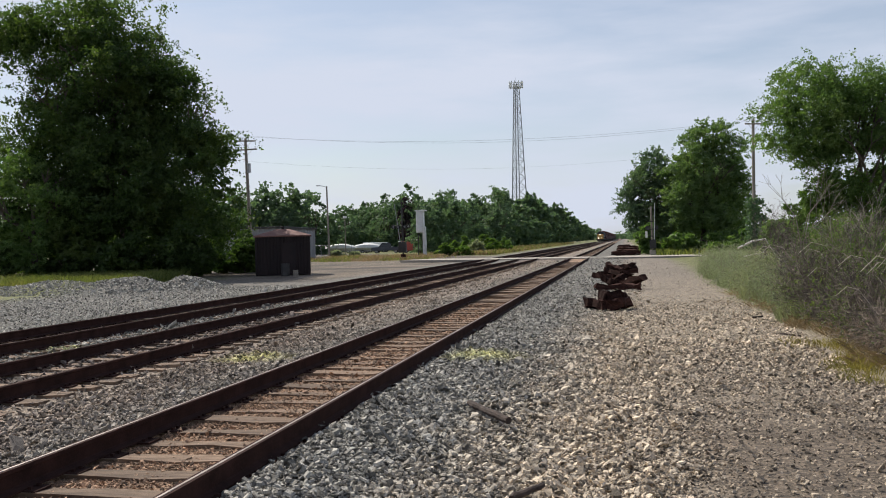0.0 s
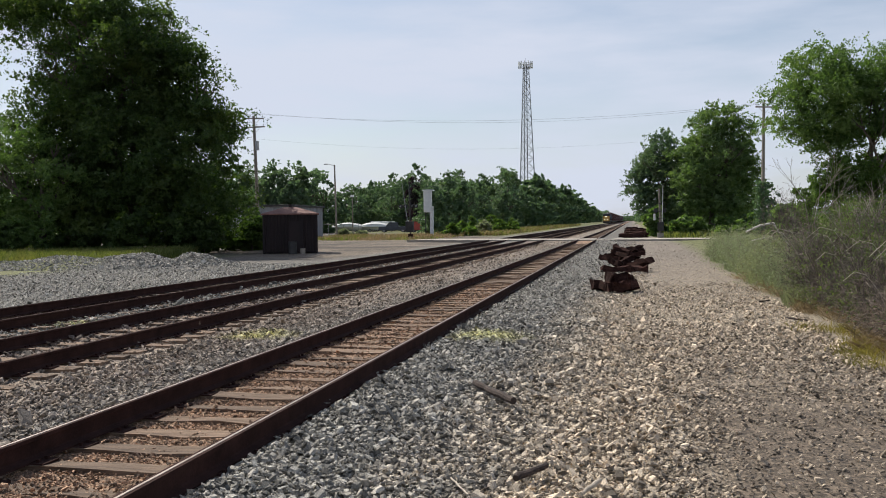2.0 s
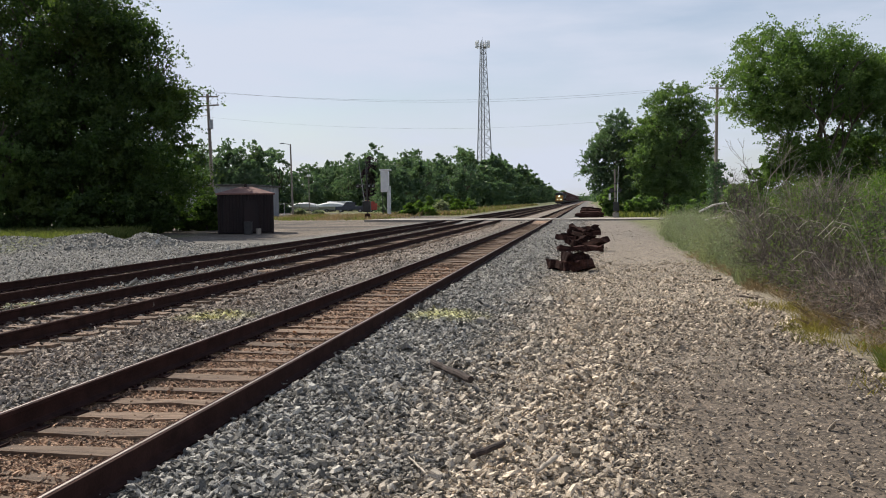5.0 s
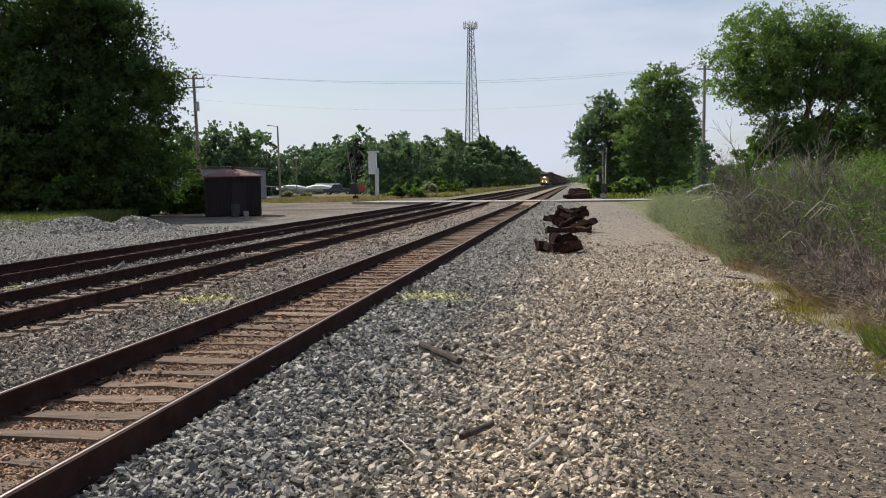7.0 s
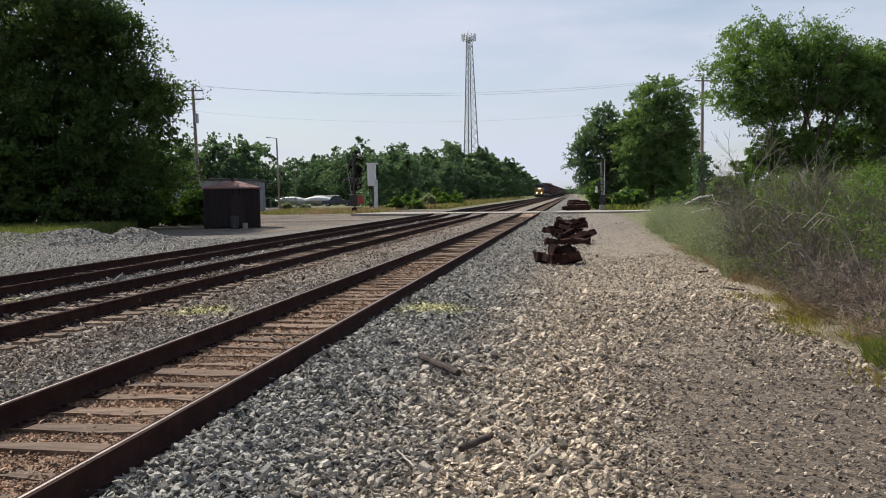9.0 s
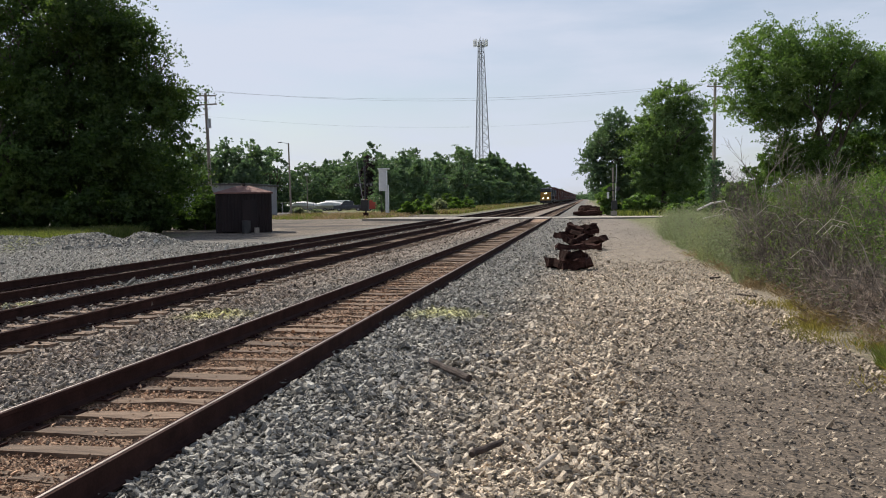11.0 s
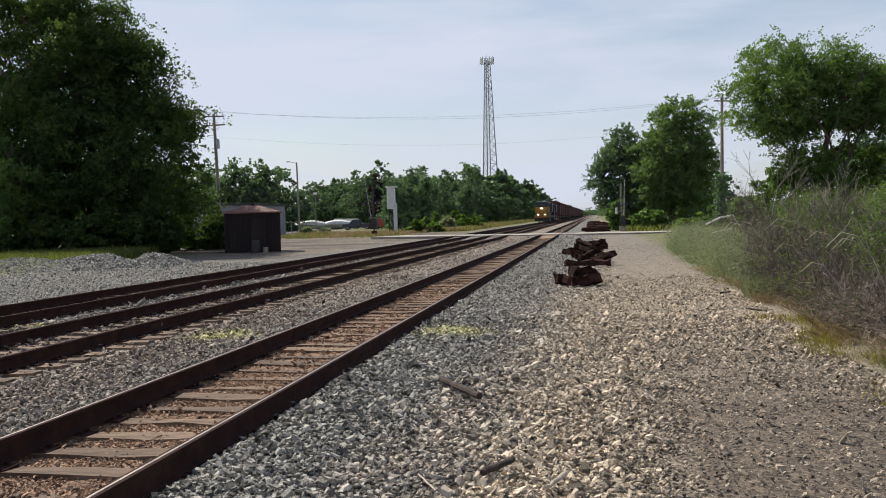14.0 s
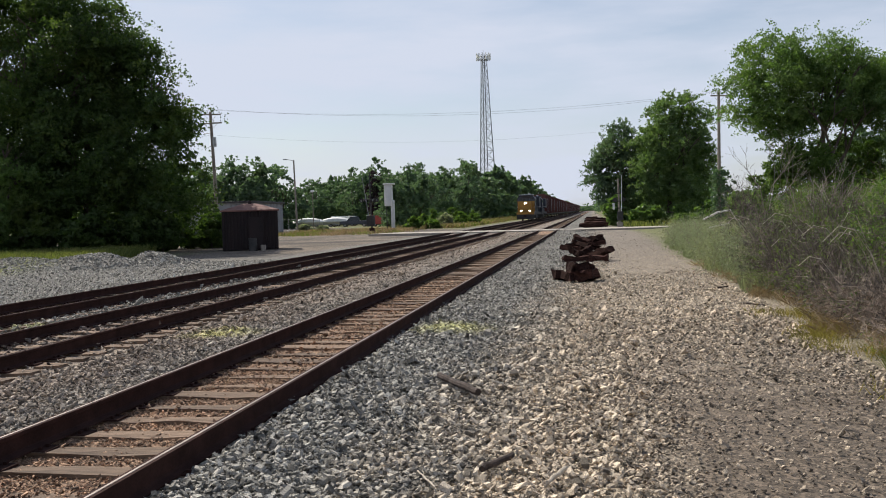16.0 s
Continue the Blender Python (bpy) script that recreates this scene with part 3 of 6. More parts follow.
# ---- trees ----


def limb(bm, p, d, length, r, depth, rng, tips, droop=0.0):
    """A branch that forks; its ends are kept in tips."""
    q = p + d * length
    rod(bm, p, q, r, r * 0.62, 6 if depth > 1 else 5, False)
    if depth == 0:
        tips.append(q)
        return
    for _ in range(rng.choice((2, 3))):
        e = (d + Vector((rng.uniform(-1, 1), rng.uniform(-1, 1), rng.uniform(-0.35, 0.75) - droop)) * 0.75).normalized()
        limb(bm, q, e, length * rng.uniform(0.6, 0.85), r * 0.6, depth - 1, rng, tips, droop)


def tree(name, m, height, trunk_r, blobs, count, size, leaf, label, category="tree", seed=1, clump=0.35, group="", shell=0.5, kind="", depth=3, per=60, sprays=0, each=26, droop=0.25):
    """A tapered trunk with forked limbs, and a crown of clumped leaves over blobs (x, y, z, rx, ry, rz)."""
    rng, nr = random.Random(seed), np.random.default_rng(seed)
    t = empty(name, m, label=label, category=category, group=group, kind=kind)
    bm, tips = B(), []
    h0 = height * 0.28
    rod(bm, (0, 0, -0.6), (0, 0, h0), trunk_r * 1.25, trunk_r * 0.8, 10, False)
    for k in range(4):
        a = k * 1.57 + rng.uniform(-0.4, 0.4)
        limb(bm, Vector((0, 0, h0 * rng.uniform(0.75, 1.0))), Vector((math.cos(a) * 0.6, math.sin(a) * 0.6, 1)).normalized(), height * 0.2, trunk_r * 0.6, depth, rng, tips)
    limb(bm, Vector((0, 0, h0)), Vector((0, 0, 1)), height * 0.22, trunk_r * 0.7, depth, rng, tips)
    part("trunk", bm, BARK, t)
    c = spray_points(blobs, count, nr, clump, sprays, each, shell, droop) if sprays else crown_points(blobs, count, nr, clump, shell, per)
    c = c[c[:, 2] > 0.05]
    v, f = tri_leaves(c, size * 1.2, nr)
    arrays("crown", v, f, leaf, t)
    return t


def blob_set(rng, height, radius, n, low=0.12, squash=0.8):
    """Ellipsoids that make up an uneven crown."""
    out = []
    for i in range(n):
        z = height * (low + (1 - low) * (i + 0.5) / n)
        u = (i + 0.5) / n
        rr = radius * math.sin(math.pi * (0.22 + 0.70 * u)) ** 0.8
        for k in range(3 if u < 0.8 else 1):
            a = rng.uniform(0, 6.28)
            r = rr * rng.uniform(0.35, 0.62)
            d = max(rr - r, 0) * (1 if u < 0.8 else 0.2)
            out.append((math.cos(a) * d, math.sin(a) * d, min(z, height - r * squash), r, r, r * squash))
    return out


def build_trees():
    r = random.Random(3)
    # the tall dark tree left of the tracks, lit from behind; blobs by their offsets from the trunk
    big = [(-5.6, 0, 16.4, 2.6, 2.6, 1.7), (-8.4, 0, 15.9, 2.3, 2.4, 1.5), (-2.8, 0, 17.4, 2.2, 2.4, 1.4), (0.4, 0, 16.2, 2.6, 2.8, 1.9), (3.0, 0, 14.0, 2.0, 2.4, 1.7), (-2.8, 0, 14.6, 2.6, 2.8, 1.9), (0.4, -0.6, 12.6, 3.8, 3.6, 2.4), (3.4, -0.4, 11.0, 2.3, 2.6, 1.9), (-4.4, 0, 12.0, 2.6, 3.0, 2.0),
           (-1.4, -1.2, 9.4, 4.2, 3.8, 2.6), (3.8, -0.4, 8.4, 3.2, 3.2, 2.2), (5.4, 0, 8.0, 2.0, 2.4, 1.7), (-5.6, 0.4, 8.6, 2.8, 3.0, 2.4), (0.6, -1.4, 6.0, 4.4, 3.8, 2.6), (5.2, -0.4, 5.4, 2.9, 3.0, 2.2),
           (-4.6, -0.8, 5.0, 3.6, 3.4, 2.6), (1.6, -1.6, 2.9, 4.6, 3.2, 2.2), (5.0, -0.6, 2.8, 2.6, 2.8, 1.9), (-4.0, -1.2, 2.2, 3.6, 3.0, 2.0), (-1.0, -1.6, 4.6, 3.0, 2.6, 1.8), (0.2, -1.4, 8.0, 3.0, 2.8, 1.8)]
    tree("tree", pose(-32.0, 53.0, -0.25), 17, 0.45, [(x * 0.98 if x > 3 else x, y, z, a, b, c) for x, y, z, a, b, c in big], 235000, 0.082, LEAF_DARK, "tall dense dark green tree behind the gravel heaps", seed=5, clump=1.35, depth=4, sprays=20, each=26, shell=0.3)
    side = [(-2.6, 0, 7.4, 2.2, 2.2, 1.5), (-0.4, 0, 6.2, 2.0, 2.0, 1.4), (1.2, -0.3, 4.4, 1.9, 1.9, 1.5), (-3.2, 0, 4.4, 2.6, 2.2, 1.9), (1.0, -0.4, 2.2, 2.0, 1.9, 1.7), (-2.0, -0.4, 1.9, 2.6, 2.0, 1.7), (-5.4, 0, 5.6, 2.4, 2.2, 1.9), (-5.6, 0, 2.4, 2.6, 2.0, 1.8)]
    tree("tree", pose(-35.6, 48.5, -0.25), 8.5, 0.22, side, 60000, 0.06, LEAF_LIGHT, "lighter green leafy tree beside the tall dark tree", seed=6, clump=0.8, sprays=14, each=26)
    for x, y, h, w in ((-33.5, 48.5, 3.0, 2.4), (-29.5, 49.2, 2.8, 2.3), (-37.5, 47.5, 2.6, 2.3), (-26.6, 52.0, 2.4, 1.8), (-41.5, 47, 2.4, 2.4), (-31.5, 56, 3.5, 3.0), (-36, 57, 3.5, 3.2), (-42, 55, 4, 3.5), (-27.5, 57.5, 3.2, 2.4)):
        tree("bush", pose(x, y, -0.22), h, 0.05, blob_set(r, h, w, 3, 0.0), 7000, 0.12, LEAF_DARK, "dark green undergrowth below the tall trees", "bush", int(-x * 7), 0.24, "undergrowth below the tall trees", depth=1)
    for x, y, h, w in ((9.2, 50, 3.4, 2.2), (12.5, 49, 3.0, 2.4), (15.5, 50, 3.4, 2.6), (18.5, 48, 3.2, 2.6), (21.5, 50, 3.6, 2.8)):
        tree("bush", pose(x, y, -0.1), h, 0.05, blob_set(r, h, w, 3, 0.0), 6000, 0.11, LEAF_MID, "dark green bush behind the dry thicket", "bush", int(x * 9), 0.24, "bushes behind the thicket", depth=1)
    tree("bush", pose(-25.6, 57.0, -0.25), 2.6, 0.06, blob_set(r, 2.9, 2.0, 3, 0.0), 7000, 0.12, LEAF_BUSH, "bright green bush beside the dark shed", "bush", 7, 0.22, depth=1)
    # right of the road
    cotton = [(9.4, 0, 12.7, 1.9, 2.2, 1.6), (7.3, 0, 11.4, 1.6, 2.0, 1.6), (11.3, 0, 10.6, 1.5, 2.0, 1.9), (8.6, -0.8, 8.8, 2.6, 2.4, 2.4), (11.4, 0, 7.3, 1.7, 2.0, 2.0), (6.0, -0.4, 8.6, 1.8, 2.2, 2.0),
              (7.0, -1, 5.5, 2.6, 2.4, 2.4), (10.6, -0.6, 4.6, 2.1, 2.2, 2.2), (8.6, -1.0, 2.9, 2.6, 2.2, 1.9)]
    tree("tree", pose(8.4, 100, -0.25), 13, 0.32, [(x - 8.4, y, z, a, b, c) for x, y, z, a, b, c in cotton], 90000, 0.085, LEAF_MID, "broad tall green cottonwood tree beside the level crossing", seed=8, clump=1.0, sprays=10, each=22, shell=0.5)
    young = [(3.4, 0, 10.0, 1.6, 1.8, 1.6), (1.7, 0, 8.0, 1.4, 1.7, 1.6), (0.7, 0, 5.9, 1.2, 1.6, 1.6), (4.4, 0, 8.2, 1.8, 1.9, 1.8), (3.4, -0.5, 6.0, 2.2, 2.0, 2.0), (2.4, -0.6, 3.6, 2.1, 1.9, 1.9), (4.8, -0.6, 3.4, 2.0, 1.9, 1.9)]
    tree("tree", pose(3.2, 103, -0.25), 10.5, 0.26, [(x - 3.2, y, z, a, b, c) for x, y, z, a, b, c in young], 48000, 0.085, LEAF_FAR, "smaller blue-green tree beside the tall cottonwood", seed=81, clump=0.85, sprays=10, each=20, shell=0.45)
    loc = [(8.7, 0, 9.1, 1.5, 1.8, 0.8), (7.4, 0, 7.7, 1.0, 1.5, 0.45), (6.9, 0, 6.4, 0.8, 1.2, 0.3), (9.4, 0, 7.6, 1.9, 2.0, 1.1), (10.9, 0, 8.7, 1.6, 1.8, 0.8), (12.4, 0.3, 8.0, 1.8, 2.0, 0.9), (14.2, 0.4, 7.6, 1.8, 2.0, 1.0),
           (16.0, 0.4, 7.2, 1.8, 2.0, 1.2), (11.4, -0.4, 6.8, 2.2, 2.0, 1.0), (13.8, 0, 6.2, 2.2, 2.0, 1.0), (8.9, -0.3, 5.9, 1.5, 1.7, 0.7), (10.5, -0.4, 5.6, 1.8, 1.8, 0.7), (15.8, 0, 5.2, 2.0, 2.0, 1.3)]
    tree("tree", pose(11.2, 46, -0.1), 10.0, 0.2, [(x - 11.2, y, z, a, b, c) for x, y, z, a, b, c in loc], 135000, 0.047, LEAF_LIGHT, "spreading light green locust tree behind the dry brush", seed=9, clump=0.72, sprays=11, each=22, shell=0.35, droop=0.35)
    low = [(9.9, 0, 3.7, 1.4, 1.4, 1.1), (8.9, 0, 2.4, 1.3, 1.3, 1.2), (10.9, -0.2, 2.2, 1.5, 1.4, 1.2)]
    tree("tree", pose(9.8, 44.6, -0.1), 4.6, 0.09, [(x - 9.8, y, z, a, b, c) for x, y, z, a, b, c in low], 30000, 0.045, LEAF_BUSH, "young yellow-green tree before the locust tree", seed=91, clump=0.55, sprays=14, each=26, shell=0.3)
    # added dark leaves that stand for the shaded interior of the locust
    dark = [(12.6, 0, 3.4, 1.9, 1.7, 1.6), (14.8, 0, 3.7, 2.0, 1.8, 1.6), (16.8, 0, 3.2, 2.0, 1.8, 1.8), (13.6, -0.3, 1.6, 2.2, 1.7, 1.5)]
    tree("tree", pose(14.2, 47.4, -0.1), 5.2, 0.1, [(x - 14.2, y, z, a, b, c) for x, y, z, a, b, c in dark], 30000, 0.055, LEAF_DARK, "added dark-leaved growth standing for the shaded interior of the locust", seed=92, clump=0.6, sprays=14, each=26, shell=0.3)
    # low green growth under the cottonwood
    for x, y, h, rad in ((2.6, 97, 3.2, 1.8), (5.4, 95.5, 2.2, 2.0), (8.6, 95, 2.0, 2.4), (11.5, 92, 2.3, 2.4), (13.8, 84, 1.5, 1.8)):
        tree("bush", pose(x, y, -0.2), h, 0.05, blob_set(r, h, rad, 3, 0.0), 5500, 0.16, LEAF_LIGHT, "rounded bright green bush below the trees", "bush", int(x * 10), 0.25, "bushes below the cottonwood", depth=1)


def build_woods():
    """Trees in the distance: along both sides of the tracks and behind the parking lot."""
    r = random.Random(11)
    protos = []
    for i in range(5):
        t = tree("tree", pose(-70 - i * 11, 215 + i * 4, -0.2), 10.5, 0.2, blob_set(r, r.uniform(9.2, 11.6), r.uniform(3.2, 4.3), 6, 0.0), 7600, 0.165, LEAF_FAR, "green deciduous tree in the far wood", seed=20 + i, clump=0.9, sprays=9, each=9, droop=0.0, group="trees of the far wood", depth=1)
        protos.append(t)
    light = []
    for i in range(3):
        t = tree("tree", pose(-135 - i * 11, 240 + i * 4, -0.2), 10.5, 0.2, blob_set(r, 10.5, 3.9, 6, 0.0), 2600, 0.38, LEAF_FAR, "green deciduous tree in the far wood", seed=40 + i, clump=1.0, sprays=6, each=10, group="trees of the far wood", depth=0)
        light.append(t)
    spots = []
    for k in range(30):                                        # left side, going away
        y = 128 + k * k * 0.75 + k * 5
        spots.append((-27 - r.uniform(0, 4) - 0.006 * y, y, r.uniform(0.92, 1.08) * (0.85 if y < 145 else 1.0 if y < 215 else 1.5 if y < 300 else 1.68 if y < 420 else 1.6 if y < 600 else 1.4)))
        if 165 < y < 700:
            spots.append((-38 - r.uniform(0, 6) - 0.012 * y, y + 9, r.uniform(0.92, 1.08) * (1.0 if y < 235 else 1.5 if y < 420 else 1.15)))
    for k in range(26):                                        # behind the lot
        x = -44 - k * 4.0
        spots.append((x + r.uniform(-1, 1), 188 + r.uniform(-4, 10) + k * 0.8, r.uniform(0.98, 1.38)))
    for x, y, s in ((-64, 152, 1.38), (-59.5, 152, 1.34), (-56.5, 158, 1.2), (-70, 155, 1.4), (-76, 150, 1.35), (-83, 152, 1.35)):
        spots.append((x, y, s))
    for k in range(22):                                        # right side, going away
        y = 112 + k * k * 0.9 + k * 6
        spots.append((7.5 + r.uniform(0, 2.0) + 0.004 * y, y, r.uniform(0.75, 1.0)))
        spots.append((11.5 + r.uniform(0, 1.5), y + 6, r.uniform(0.9, 1.15)))
    for k in range(12):                                        # behind the thicket on the right
        spots.append((17 + k * 3.2, 62 + 2.5 * k + r.uniform(-3, 3), r.uniform(0.45, 0.75)))
    for k in range(12):                                        # a second row over the first
        spots.append((-34 - k * 3.4 + r.uniform(-1, 1), 214 + k * 2.2 + r.uniform(-4, 4), r.uniform(1.2, 1.42)))
    tree("tree", pose(-44.3, 180, -0.2), 11.8, 0.2, [(0, 0, 9.6, 1.2, 1.2, 1.9), (-0.4, 0, 7.0, 1.7, 1.6, 2.0), (0.6, 0, 5.4, 1.7, 1.6, 2.0), (0, 0, 3.2, 1.8, 1.6, 2.0)], 9000, 0.13, LEAF_PLUM, "dark purple-leaved tree in the far wood", seed=33, clump=0.7, sprays=8, each=14, depth=1)
    for x, y, s in spots:
        m = pose(x, y, -0.2, 0, 0, r.uniform(0, 360)) @ Matrix.Diagonal((s * r.uniform(0.9, 1.15), s * r.uniform(0.9, 1.15), s, 1))
        t = copy_thing(r.choice(protos if y < 235 else light), m)
        t.scale = (s * r.uniform(0.9, 1.15),) * 2 + (s,)
    # woods that close the view
    nr = np.random.default_rng(4)
    c = np.concatenate([np.stack([nr.uniform(-330, -24, 9000), nr.uniform(900, 980, 9000), nr.uniform(0, 11, 9000)], 1),
                        np.stack([nr.uniform(2, 320, 9000), nr.uniform(900, 980, 9000), nr.uniform(0, 10, 9000)], 1),
                        np.stack([nr.uniform(-24, 6, 1500), nr.uniform(1350, 1420, 1500), nr.uniform(0, 7, 1500)], 1),
                        np.stack([nr.uniform(-320, -120, 9000), nr.uniform(230, 260, 9000), nr.uniform(0, 12, 9000)], 1)])
    v, f = leaves(c, 1.3, nr, 0.8)
    tagged(arrays("far_woods", v, f, LEAF_FAR), "dark green woods along the horizon", "woods", kind="stuff")


def blades(name, label, material, n, region, height, width, lean=0.35, category="grass"):
    """Grass blades or stems as thin upright triangles; region(rng, n) gives x and y."""
    nr = np.random.default_rng(len(label) + n)
    x, y = region(nr, n)
    n = len(x)
    h = height * nr.uniform(0.45, 1.25, n)
    a = nr.uniform(0, 6.28, n)
    d = np.stack([np.cos(a), np.sin(a), np.zeros(n)], 1) * (width / 2)
    root = np.stack([x, y, ground_z(x, y) - 0.01], 1)
    tip = root + np.stack([nr.normal(0, lean, n) * h, nr.normal(0, lean, n) * h, h], 1)
    mid = root * 0.5 + tip * 0.5 + np.stack([np.zeros(n), np.zeros(n), h * 0.12], 1)
    v = np.stack([root - d, root + d, mid + d * 0.8, tip, mid - d * 0.8], 1).reshape(-1, 3)
    f = np.arange(5 * n).reshape(-1, 5)
    return tagged(arrays(name, v, f, material), label, category, kind="stuff")


def twigs(bm_list, rng, x, y, z, n, height, spread, r):
    """Bare stems from one root, each with side twigs; adds segments (p, q, r)."""
    for _ in range(n):
        p = Vector((x + rng.uniform(-0.25, 0.25), y + rng.uniform(-0.25, 0.25), z))
        d = Vector((rng.uniform(-1, 1) * spread, rng.uniform(-1, 1) * spread, 1)).normalized()
        L = height * rng.uniform(0.5, 1.1)
        for s in range(5):
            q = p + d * (L / 5)
            bm_list.append((p, q, r * (1 - s * 0.17)))
            for _ in range(2):
                e = (d + Vector((rng.uniform(-1, 1), rng.uniform(-1, 1), rng.uniform(-0.2, 0.8))) * 0.9).normalized()
                bm_list.append((q, q + e * L * rng.uniform(0.1, 0.28), r * 0.5))
            p, d = q, (d + Vector((rng.uniform(-1, 1), rng.uniform(-1, 1), rng.uniform(-0.4, 0.2))) * 0.3).normalized()


def sticks_mesh(name, segs, material, parent):
    """Three-sided rods along segments, as one mesh."""
    P = np.array([s[0] for s in segs])
    Q = np.array([s[1] for s in segs])
    R = np.array([s[2] for s in segs])[:, None]
    d = Q - P
    d /= np.linalg.norm(d, axis=1)[:, None] + 1e-9
    u = np.cross(d, np.array([0.3, 0.5, 0.81]))
    u /= np.linalg.norm(u, axis=1)[:, None] + 1e-9
    w = np.cross(d, u)
    ring = [u, -0.5 * u + 0.87 * w, -0.5 * u - 0.87 * w]
    v = np.stack([P + ring[0] * R, P + ring[1] * R, P + ring[2] * R, Q + ring[0] * R * 0.7, Q + ring[1] * R * 0.7, Q + ring[2] * R * 0.7], 1).reshape(-1, 3)
    k = np.arange(len(segs))[:, None, None] * 6
    f = (np.array([[0, 1, 4, 3], [1, 2, 5, 4], [2, 0, 3, 5]])[None] + k).reshape(-1, 4)
    return arrays(name, v, f, material, parent)


def thicket_bush(x, y, h, w, rng, nr, fine, green, leaf, wood, label, group, name="dry_bush", category="bush", thick=0.0034, leaf_size=0.026):
    """A rounded bush: arching stems from one root, a tangle of short fine twigs, small leaves; offsets in metres."""
    z = float(ground_z(x, y))
    ob = empty(name, pose(x, y, z), label=label, category=category, group=group)
    segs = []
    for _ in range(10):
        a, out = rng.uniform(0, 6.28), rng.uniform(0.35, 1.1) * w
        top = h * rng.uniform(0.7, 1.12)
        bend = rng.uniform(-0.3, 0.3)
        pts = [Vector((math.cos(a + bend * u) * out * u ** 1.4, math.sin(a + bend * u) * out * u ** 1.4, -0.03 + top * math.sin(1.75 * u))) for u in (0, 0.25, 0.5, 0.75, 1.0)]
        segs += [(p, q, 0.0085 - 0.0013 * k) for k, (p, q) in enumerate(zip(pts, pts[1:]))]
    sh = nr.normal(size=(fine, 3))
    sh /= np.linalg.norm(sh, axis=1)[:, None]
    rr = nr.uniform(0.12, 1.0, fine) ** 0.45
    lump = 1 + 0.28 * np.sin(sh[:, 0] * 5 + x * 3) * np.cos(sh[:, 1] * 4 + y)
    P = sh * (rr * lump)[:, None] * (w, w, 0.52 * h) + (0, 0, 0.5 * h)
    P[:, 2] = np.clip(P[:, 2], 0.01, None)
    D = sh * 0.5 + nr.normal(0, 0.6, (fine, 3)) + (0, 0, 0.35)
    D *= (nr.uniform(0.07, 0.24, fine) / np.linalg.norm(D, axis=1))[:, None]
    segs += [(p, p + d, thick * f) for p, d, f in zip(P, D, nr.uniform(0.7, 1.5, fine))]
    tagged(sticks_mesh("twig_tangle", segs, wood, ob), kind="stuff")
    if green:
        k = max(green // 18, 1)
        c = nr.normal(size=(k, 3))
        c /= np.linalg.norm(c, axis=1)[:, None]
        c = c * (nr.uniform(0.3, 1.05, k) ** 0.5)[:, None] * (w, w, 0.52 * h) + (0, 0, 0.52 * h)
        pts = np.repeat(c, 18, 0) + nr.normal(0, 0.085, (k * 18, 3))
        v, f = tri_leaves(pts[pts[:, 2] > 0.02], leaf_size, nr, 0.55)
        tagged(arrays("leaf_cover", v, f, leaf, ob), kind="stuff")
    return ob


